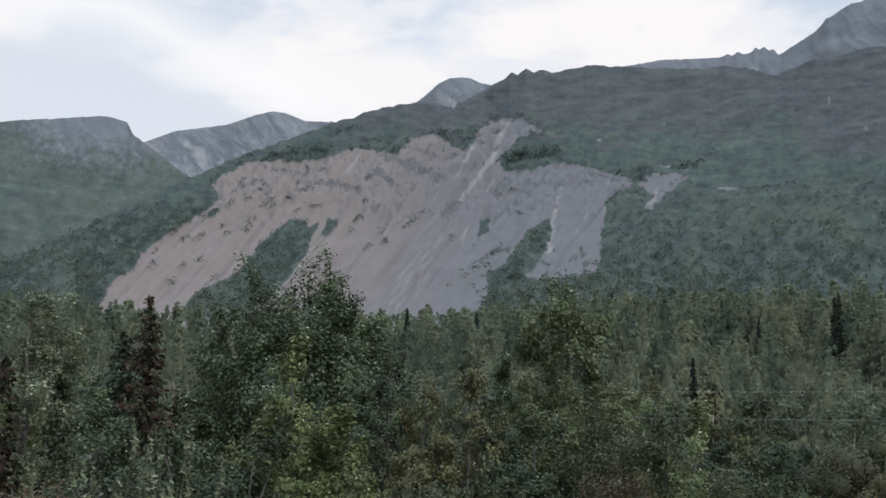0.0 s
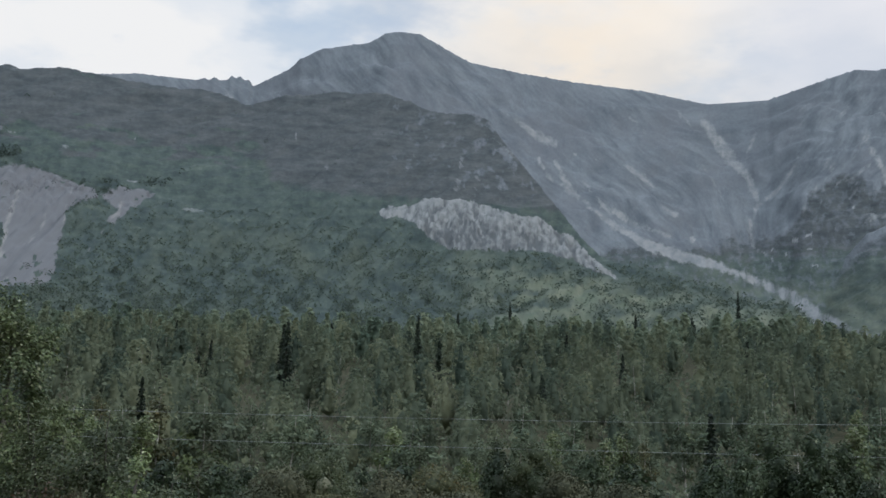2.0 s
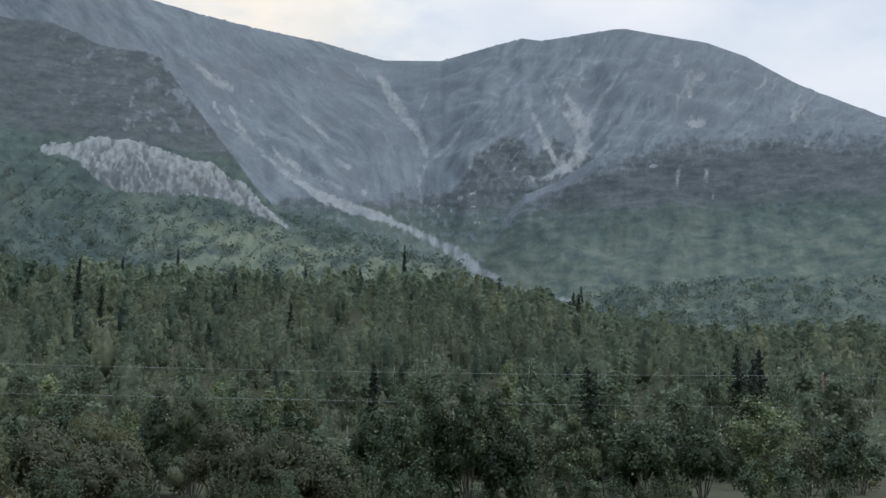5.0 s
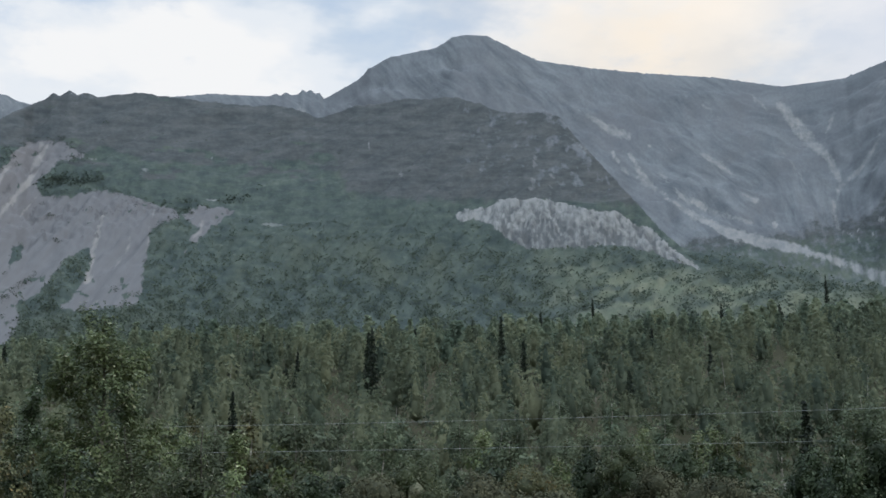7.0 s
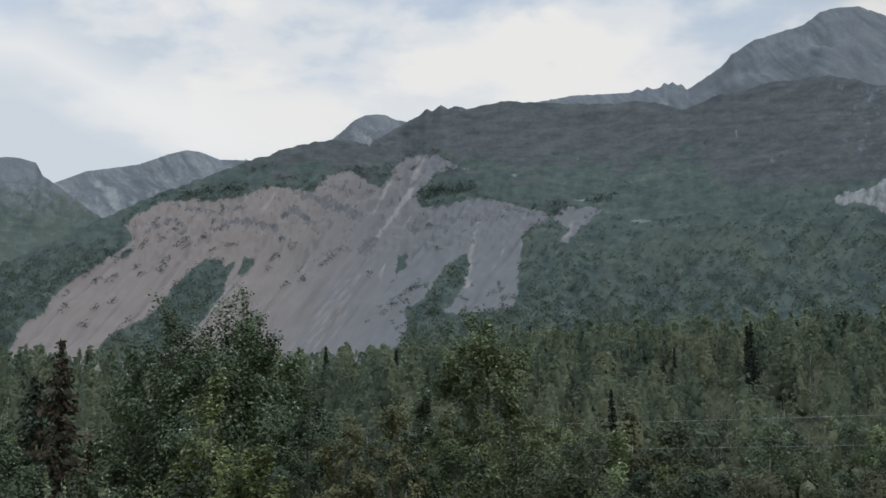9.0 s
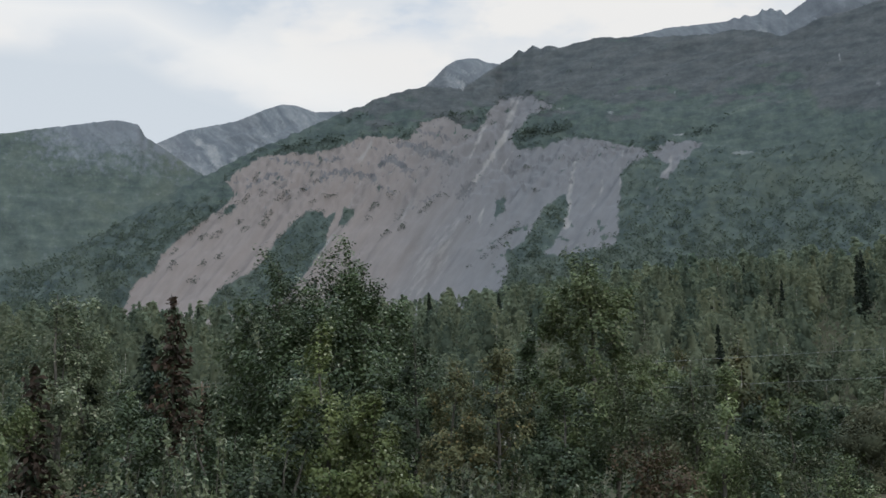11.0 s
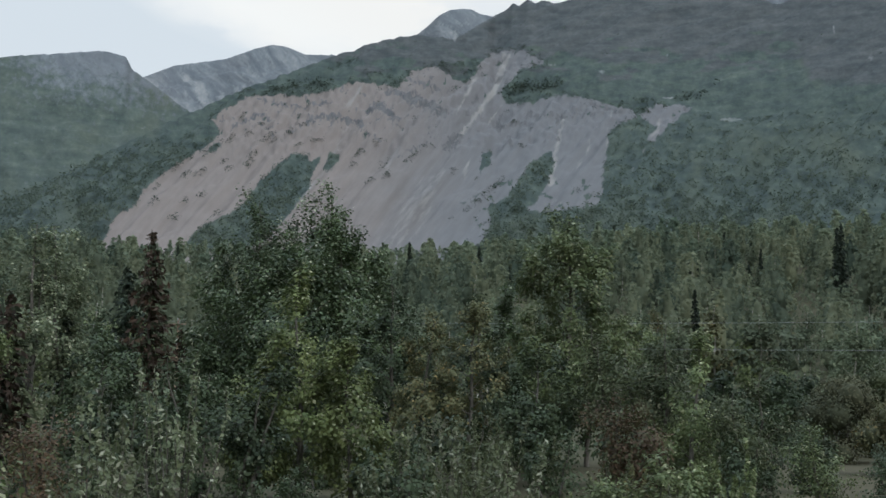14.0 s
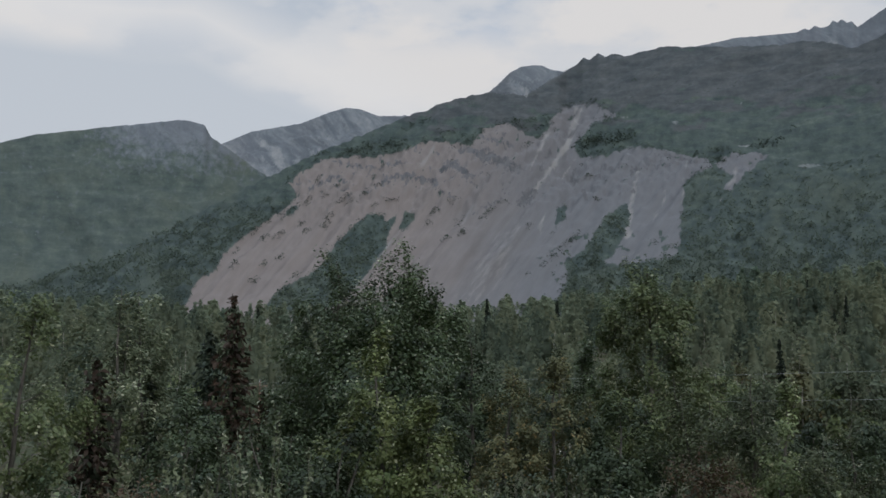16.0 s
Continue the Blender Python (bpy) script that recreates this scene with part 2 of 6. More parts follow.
def land(az, r):
    """Height of the ground at a bearing (degrees) and distance (metres), and which form it belongs to."""
    x, y = r * np.sin(np.radians(az)), r * np.cos(np.radians(az))
    slope = 0.185 + 0.055 * smooth(-8, 14, az) - 0.10 * smooth(42, 58, az)
    upper = 0.150 - 0.04 * smooth(42, 58, az)
    rise = 0.07 * np.clip(r - 95, 0, 75) + slope * np.clip(r - 170, 0, 200) + upper * np.clip(r - 370, 0, 290)
    behind = smooth(80, 130, np.abs(az - 15))
    rise = rise * (1 - behind) + behind * (0.02 * np.clip(r - 60, 0, 3000))
    base = rise + 1.5 * fnoise(x / 60, y / 60, 5, 3) * smooth(40, 200, r) + 0.25 * fnoise(x / 7, y / 7, 8, 3) * smooth(3, 12, r)
    foot = 640.0
    foot_z = 0.07 * 75 + slope * 200 + upper * 270
    foot_z = foot_z * (1 - behind)
    h1, u1 = body(FRONT_HILL, az, r, foot, foot_z, 1.12, 0.13, 21)
    h2, u2 = body(LEFT_RIDGE, az, r, 800.0, 60.0, 1.25, 0.06, 31)
    h3, u3 = body(BACK_RIDGE, az, r, 1000.0, 110.0, 1.28, 0.06, 41)
    h4, u4 = body(RIGHT_BENCH, az, r, 760.0, 70.0, 1.15, 0.06, 51)
    # gullies and buttresses run down the fall line of the high faces
    q = fall_line(az, h3, r)
    face3 = smooth(0.15, 0.5, u3) * smooth(1.0, 0.86, u3)
    h3 = h3 + face3 * (30 * (ridged(q / 3.1, h3 / 900, 71, 4) - 0.62) + 12 * (ridged(q / 1.1, h3 / 160, 75, 3) - 0.6) + 26 * fnoise(np.radians(az) * 2300 / 110, h3 / 80, 73, 3, 0.5))
    bowl = np.exp(-((az - 41.8 - 0.7 * np.sin(u3 * 5)) / 1.5) ** 2) + 0.6 * np.exp(-((az - 50.6) / 1.0) ** 2)
    h3 = h3 - 34 * bowl * smooth(0.12, 0.4, u3) * smooth(1.0, 0.85, u3)
    h2 = h2 + smooth(0.1, 0.5, u2) * smooth(1.0, 0.9, u2) * (20 * (ridged(az / 3.4 + h2 / 300, h2 / 160, 81, 3) - 0.6) + 16 * fnoise(np.radians(az) * 2000 / 130, h2 / 80, 83, 3, 0.5))
    h4 = h4 + smooth(0.1, 0.5, u4) * smooth(1.0, 0.9, u4) * (10 * (ridged(az / 2.6 - r / 900, r / 400, 86, 3) - 0.6) + 14 * fnoise(np.radians(az) * 1600 / 110, h4 / 60, 87, 3))
    h2, h3, h4 = (np.where(u < 1, np.minimum(h, EYE + r * np.tan(np.radians(crest(line, az)[0] - 0.04))), h)
                  for h, u, line in ((h2, u2, LEFT_RIDGE), (h3, u3, BACK_RIDGE), (h4, u4, RIGHT_BENCH)))
    w1 = smooth(0.0, 0.2, u1) * smooth(1.0, 0.92, u1)
    h1 = h1 + w1 * (9 * fnoise(x / 120, y / 120, 91, 4, 0.55) + 11 * fnoise((az - 0.02 * (r - 640)) / 1.6, r / 500, 95, 3))
    z = base.copy()
    kind = np.zeros(z.shape, int)
    for i, h in enumerate((h1, h2, h3, h4)):
        ok = (h > z) & (r > 560)
        z = np.where(ok, h, z)
        kind = np.where(ok, i + 1, kind)
    fine = smooth(600, 760, r)
    z = z + fine * 0.5 * fnoise(x / 12, y / 12, 97, 3, 0.7)
    return z, kind, (u1, u2, u3, u4)


def about(xs, ys, a, e, margin):
    return (a > min(xs) - margin) & (a < max(xs) + margin) & (e > min(ys) - margin) & (e < max(ys) + margin)


def inside(poly, a, e):
    """Signed distance (degrees) to a closed outline, + inside; -1 well outside."""
    near = about([p[0] for p in poly], [p[1] for p in poly], a, e, 0.8)
    out = np.full(a.shape, -1.0)
    a, e = a[near], e[near]
    d2, inn = np.full(a.shape, 1e9), np.zeros(a.shape, bool)
    for (x0, y0), (x1, y1) in zip(poly, poly[1:] + poly[:1]):
        dx, dy = x1 - x0, y1 - y0
        t = np.clip(((a - x0) * dx + (e - y0) * dy) / (dx * dx + dy * dy), 0, 1)
        d2 = np.minimum(d2, (a - x0 - t * dx) ** 2 + (e - y0 - t * dy) ** 2)
        if y0 != y1:
            inn ^= ((y0 > e) != (y1 > e)) & (a < x0 + (e - y0) * dx / dy)
    out[near] = np.where(inn, 1, -1) * np.sqrt(d2)
    return out


def band(line, a, e):
    """Distance (degrees) beyond the half-width of a tapering band: + inside; -1 well outside."""
    near = about([p[0] for p in line], [p[1] for p in line], a, e, 1.9)
    out = np.full(a.shape, -1.0)
    a, e = a[near], e[near]
    best = np.full(a.shape, -1e9)
    for (x0, y0, w0), (x1, y1, w1) in zip(line, line[1:]):
        dx, dy = x1 - x0, y1 - y0
        t = np.clip(((a - x0) * dx + (e - y0) * dy) / (dx * dx + dy * dy), 0, 1)
        best = np.maximum(best, w0 + t * (w1 - w0) - np.hypot(a - x0 - t * dx, e - y0 - t * dy))
    out[near] = np.maximum(best, -1.0)
    return out


SLIDE = [(-16.83, 6.61), (-16.08, 8.56), (-15.05, 9.30), (-14.86, 9.90), (-13.56, 11.17), (-12.22, 12.03), (-11.55, 12.60), (-11.20, 13.02), (-11.65, 13.61), (-10.89, 14.27), (-10.07, 14.76), (-8.66, 14.97), (-7.39, 14.97), (-5.83, 15.30), (-4.68, 15.78), (-3.24, 15.71), (-2.53, 15.52), (-1.80, 16.35), (-0.64, 16.67), (-0.07, 16.34), (0.85, 15.91), (1.38, 16.59), (1.91, 16.99), (2.41, 17.37), (3.85, 17.47), (4.90, 16.86), (3.69, 16.51), (3.16, 15.92), (2.74, 15.38), (3.02, 14.87), (4.23, 14.95), (5.38, 15.27), (6.80, 15.19), (8.20, 14.80), (9.36, 14.53), (9.57, 14.13), (8.67, 13.87), (8.17, 13.43), (8.06, 12.53), (7.94, 11.56), (7.85, 10.60), (7.63, 9.92), (6.07, 9.69), (5.08, 9.55), (3.82, 9.69), (2.83, 9.34), (2.25, 8.66), (1.53, 7.55), (0.96, 6.73)]
SIDE_SCAR = [(9.66, 14.29), (10.43, 14.69), (11.68, 14.70), (12.30, 14.58), (11.56, 14.08), (10.93, 13.57), (10.35, 12.94), (10.00, 13.07), (10.55, 13.64), (10.17, 13.88)]
# outcrops of dark rock in the slide: (bearing, elevation, half-width)
DARK_LEDGES = [
         [(-0.11, 12.65, 0.17), (0.33, 12.92, 0.34), (0.70, 13.31, 0.25)],
         [(-0.96, 12.88, 0.14), (-1.82, 12.55, 0.11), (-2.53, 11.99, 0.08)],
         [(-2.96, 15.38, 0.17), (-1.66, 15.05, 0.36), (-0.09, 14.40, 0.28)],
         [(-6.95, 13.85, 0.14), (-5.82, 13.98, 0.22), (-4.25, 13.82, 0.17)],
         [(-4.10, 14.41, 0.17), (-3.25, 14.55, 0.28), (-2.39, 14.00, 0.20)],
         [(5.71, 13.14, 0.11), (4.92, 13.11, 0.11)],
         [(2.20, 13.62, 0.14), (3.20, 13.87, 0.17), (4.06, 13.96, 0.11)],
         [(4.21, 14.32, 0.14), (5.77, 14.24, 0.14), (7.90, 14.38, 0.11)],
         [(-9.50, 14.67, 0.11), (-7.52, 14.44, 0.14), (-5.82, 14.67, 0.14)],
         [(-2.24, 16.07, 0.11), (-1.23, 15.79, 0.20), (-0.36, 15.51, 0.17)],
         [(3.19, 13.23, 0.17), (3.32, 12.68, 0.08)],
         [(-4.39, 13.44, 0.14), (-3.25, 13.02, 0.14)],
         [(7.07, 14.85, 0.11), (8.74, 14.42, 0.17)],
         [(-10.59, 13.32, 0.11), (-9.49, 13.90, 0.17), (-8.64, 13.65, 0.08)]]
PALE_CLIFF = [(23.32, 14.22), (23.64, 14.54), (25.16, 14.68), (25.70, 15.01), (27.11, 15.00), (27.96, 14.90), (29.10, 14.66), (30.54, 14.21), (31.54, 14.18), (32.12, 13.64), (33.27, 13.16), (34.06, 12.28), (35.09, 11.40), (35.66, 11.01), (34.29, 11.50), (33.43, 11.93), (32.58, 12.20), (31.86, 12.41), (30.86, 12.55), (29.73, 12.47), (28.04, 12.47), (26.64, 12.69), (25.92, 13.10), (25.26, 13.73), (24.35, 14.12), (23.67, 13.97)]
BRIGHT_FLUTES = [
         [(25.85, 14.20, 0.06), (26.09, 13.66, 0.06)],
         [(26.24, 14.27, 0.08), (26.49, 13.51, 0.08)],
         [(26.63, 14.12, 0.06), (27.11, 13.54, 0.06)],
         [(23.79, 14.36, 0.08), (24.76, 14.14, 0.11)],
         [(30.82, 14.11, 0.08), (30.50, 13.49, 0.06)],
         [(31.98, 13.52, 0.08), (31.56, 13.07, 0.06)],
         [(33.42, 12.97, 0.08), (34.29, 12.00, 0.06), (35.01, 11.28, 0.03)],
         [(28.27, 14.08, 0.06), (28.72, 13.21, 0.06)]]
# green patches that the slide has left standing
PATCHES = [
         [(-8.61, 11.38), (-7.78, 12.12), (-6.99, 12.13), (-6.53, 11.47), (-6.86, 10.41), (-7.74, 9.24), (-9.04, 7.73), (-10.73, 7.13), (-12.77, 7.46), (-12.06, 8.29), (-10.50, 9.14), (-9.64, 10.10), (-9.10, 10.82)],
         [(4.39, 12.12), (5.30, 12.60), (5.46, 11.98), (5.15, 11.10), (4.62, 10.14), (3.82, 9.58), (2.40, 9.21), (2.13, 9.64), (3.13, 10.31), (3.74, 11.19)],
         [(-5.80, 12.26), (-5.29, 12.26), (-5.46, 11.71), (-5.91, 11.31), (-6.08, 11.53)],
         [(-6.59, 11.97), (-6.25, 12.14), (-6.36, 11.75), (-6.76, 11.47)],
         [(1.83, 12.40), (2.41, 12.56), (2.17, 11.89), (1.76, 11.51)],
         [(-0.07, 16.47), (1.67, 16.59), (1.08, 15.91), (0.36, 16.03)],
         [(-11.94, 11.85), (-11.46, 12.41), (-11.18, 12.48), (-11.39, 12.03)]]
PALE_STREAKS = [
         [(-4.90, 13.60, 0.06), (-5.60, 12.26, 0.11), (-6.19, 11.20, 0.11), (-7.13, 10.08, 0.14)],
         [(-2.10, 13.11, 0.06), (-2.62, 12.22, 0.17), (-2.96, 11.55, 0.11)],
         [(1.28, 13.58, 0.22), (0.41, 12.59, 0.28), (-0.46, 11.82, 0.20)],
         [(1.20, 12.19, 0.06), (0.96, 11.30, 0.08)],
         [(7.30, 13.30, 0.03), (7.11, 12.56, 0.11), (6.69, 11.89, 0.08), (6.17, 11.24, 0.06)],
         [(8.36, 14.63, 0.08), (8.18, 13.62, 0.08), (8.00, 12.53, 0.08)],
         [(2.98, 17.11, 0.25), (2.46, 15.61, 0.22), (1.87, 14.79, 0.20), (1.20, 13.91, 0.17), (0.62, 13.28, 0.14)],
         [(1.44, 16.32, 0.17), (1.02, 15.22, 0.11), (0.43, 14.12, 0.08)],
         [(0.17, 12.03, 0.39), (-0.98, 10.37, 0.84), (-2.55, 7.87, 1.12)],
         [(2.79, 14.77, 0.08), (2.20, 13.95, 0.11)],
         [(-4.39, 15.37, 0.11), (-5.25, 14.26, 0.08)],
         [(10.68, 14.05, 0.11), (10.61, 13.64, 0.14), (10.22, 13.06, 0.11)],
         [(5.92, 14.26, 0.14), (5.59, 12.75, 0.17), (5.26, 11.10, 0.22)],
         [(5.23, 9.99, 0.28), (6.64, 10.23, 0.22)],
         [(10.01, 12.71, 0.06), (9.54, 11.99, 0.08), (8.83, 10.84, 0.06)]]
CHUTES = [
         [(32.34, 16.92, 0.11), (32.85, 15.99, 0.17), (33.44, 15.28, 0.08), (34.32, 14.46, 0.11), (35.56, 13.55, 0.17), (36.85, 12.80, 0.25), (38.28, 12.24, 0.31), (40.27, 11.68, 0.25), (42.23, 10.82, 0.25), (43.76, 10.07, 0.42), (44.98, 9.03, 0.39), (46.07, 8.60, 0.28)],
         [(46.06, 8.54, 0.22), (47.14, 8.14, 0.22), (49.01, 7.66, 0.22), (50.58, 7.24, 0.14)],
         [(31.56, 17.06, 0.08), (32.16, 15.97, 0.08), (33.38, 15.33, 0.08)],
         [(30.26, 18.95, 0.14), (31.44, 18.19, 0.28), (32.32, 17.75, 0.22)],
         [(29.52, 19.49, 0.08), (30.70, 18.72, 0.14)],
         [(33.81, 15.89, 0.14), (34.83, 14.66, 0.20), (36.28, 13.83, 0.22), (38.00, 13.14, 0.14)],
         [(39.90, 18.53, 0.28), (40.76, 17.28, 0.45), (41.89, 15.87, 0.22), (42.36, 14.62, 0.17), (41.88, 13.32, 0.14), (41.98, 12.54, 0.14), (43.09, 11.75, 0.08)],
         [(44.79, 17.44, 0.08), (43.74, 15.60, 0.17), (42.44, 14.48, 0.14)],
         [(42.36, 17.93, 0.11), (41.61, 16.29, 0.14)],
         [(39.45, 17.02, 0.08), (40.59, 15.06, 0.11), (41.15, 13.67, 0.06)],
         [(49.18, 18.17, 0.11), (49.95, 16.77, 0.39), (50.30, 15.40, 0.50), (49.84, 14.42, 0.45), (48.58, 13.83, 0.22), (47.77, 13.48, 0.06)],
         [(52.09, 18.49, 0.08), (51.13, 17.42, 0.22), (50.41, 16.07, 0.28)],
         [(48.22, 18.63, 0.11), (48.87, 17.38, 0.17), (49.79, 16.24, 0.22)],
         [(47.47, 17.32, 0.14), (48.12, 15.92, 0.25), (48.88, 14.39, 0.22)],
         [(47.14, 19.77, 0.06), (47.93, 18.24, 0.08)],
         [(53.56, 18.24, 0.08), (53.22, 16.94, 0.11), (52.07, 15.69, 0.06)],
         [(50.11, 20.11, 0.08), (50.32, 18.76, 0.14), (49.32, 18.16, 0.08)],
         [(51.50, 20.27, 0.08), (50.89, 19.12, 0.11)],
         [(54.87, 13.83, 0.20), (54.84, 12.56, 0.06)],
         [(56.26, 13.78, 0.17), (56.27, 13.20, 0.08)],
         [(56.94, 13.72, 0.08), (56.80, 12.82, 0.06)],
         [(56.54, 12.65, 0.08), (56.51, 12.23, 0.06)],
         [(35.68, 16.80, 0.08), (36.55, 16.20, 0.22), (37.37, 15.59, 0.11)],
         [(35.41, 14.52, 0.14), (36.28, 13.92, 0.11)],
         [(37.71, 14.59, 0.08), (38.34, 14.20, 0.25)],
         [(35.37, 19.50, 0.08), (36.54, 18.69, 0.11), (37.42, 17.58, 0.06)],
         [(27.26, 18.16, 0.08), (28.16, 17.11, 0.17), (29.64, 15.79, 0.11)],
         [(38.30, 19.51, 0.08), (39.46, 18.12, 0.14)]]
SHOULDER_CHUTES = [
         [(23.62, 18.59, 0.08), (24.32, 17.58, 0.14), (24.86, 16.11, 0.17)],
         [(26.00, 18.47, 0.11), (25.54, 17.25, 0.14), (25.94, 15.90, 0.14)],
         [(26.73, 18.68, 0.14), (27.58, 17.35, 0.17), (27.31, 15.53, 0.25)],
         [(27.97, 18.47, 0.11), (29.16, 17.29, 0.17), (30.77, 16.10, 0.11)],
         [(25.13, 18.31, 0.08), (25.11, 16.95, 0.11)],
         [(18.94, 17.92, 0.06), (19.08, 17.43, 0.06)],
         [(21.63, 16.17, 0.06), (21.79, 15.78, 0.06)],
         [(28.46, 16.62, 0.22), (28.28, 15.24, 0.20)],
         [(29.13, 18.11, 0.11), (30.46, 17.06, 0.17)]]
CART_TRACK = [(-17.08, 12.42, 0.06), (-15.76, 12.70, 0.07), (-14.16, 13.21, 0.06)]
# pale spots: bearing, elevation, half-width, half-height
PALE_SPOTS = [(55.63, 17.39, 0.20, 0.20), (55.92, 16.02, 0.61, 0.22), (55.82, 16.45, 0.25, 0.08), (53.71, 14.10, 0.28, 0.11), (46.80, 14.15, 0.08, 0.08), (44.69, 12.96, 0.22, 0.17), (44.65, 12.27, 0.20, 0.08), (43.96, 12.75, 0.17, 0.11), (43.52, 12.10, 0.11, 0.11), (42.96, 12.30, 0.08, 0.17), (44.91, 11.51, 0.17, 0.08), (51.45, 15.14, 0.14, 0.14), (33.35, 17.27, 0.17, 0.11), (34.52, 16.93, 0.22, 0.08), (31.88, 18.01, 0.39, 0.20), (39.14, 12.99, 0.17, 0.22), (38.14, 12.44, 0.14, 0.17), (45.15, 15.23, 0.11, 0.08)]
PALE_SPOTS += [(14.23, 13.93, 0.73, 0.14), (11.09, 17.09, 0.11, 0.17), (19.03, 17.82, 0.08, 0.22), (7.83, 16.38, 0.28, 0.14), (8.38, 16.08, 0.20, 0.11), (20.68, 16.41, 0.17, 0.22), (0.39, 18.12, 0.11, 0.28), (5.27, 16.76, 0.39, 0.08), (10.72, 15.05, 0.84, 0.08)]
# rows of tufts on the slide: from, to (bearing, elevation), how many
TUFT_ROWS = [(-9.61, 13.07, -10.03, 12.79, 5), (-9.15, 13.50, -9.62, 13.21, 5), (-8.58, 13.01, -9.29, 12.47, 9), (-9.51, 11.97, -9.87, 11.74, 4), (-9.67, 11.56, -9.99, 11.19, 5), (-10.60, 11.31, -10.96, 11.06, 5), (-12.68, 10.90, -13.00, 10.59, 6), (-11.87, 11.14, -12.51, 10.68, 8), (-13.23, 11.15, -13.50, 10.98, 4), (-11.45, 12.25, -11.83, 11.80, 6), (-14.15, 9.54, -14.46, 9.21, 3), (-12.77, 9.53, -13.01, 9.33, 3), (-11.89, 9.94, -12.13, 9.71, 3), (-11.10, 9.13, -11.50, 8.71, 4), (-13.16, 8.70, -13.44, 8.45, 3), (-8.43, 12.74, -8.79, 12.49, 4), (-7.73, 13.20, -8.07, 12.91, 4), (-7.30, 12.60, -7.67, 12.34, 3), (-6.09, 12.86, -6.94, 12.66, 8), (-4.24, 12.38, -4.53, 11.99, 6)]
TUFT_ROWS += [(-4.61, 11.71, -4.78, 11.54, 3), (-3.70, 10.93, -3.93, 10.80, 3), (-1.59, 12.27, -2.05, 11.88, 6), (-0.82, 12.60, -1.68, 12.27, 6), (0.45, 11.53, 0.22, 11.25, 3), (-10.10, 13.88, -10.43, 13.46, 4), (-10.58, 12.77, -11.12, 12.26, 6), (-2.96, 11.21, -3.25, 10.94, 3), (-2.79, 11.33, -2.96, 11.16, 3), (1.57, 10.06, 0.99, 9.46, 6), (2.14, 10.61, 1.51, 9.84, 8), (2.86, 11.16, 2.28, 10.47, 6), (-2.96, 11.91, -3.30, 11.44, 4), (6.65, 10.56, 6.51, 10.40, 2), (3.57, 13.92, 3.20, 13.76, 4), (3.89, 12.75, 3.60, 12.53, 3), (-6.95, 13.68, -7.37, 13.40, 4), (-3.25, 12.88, -3.76, 12.55, 4), (-10.83, 11.66, -11.24, 11.38, 4), (-14.06, 10.20, -14.32, 9.92, 3)]


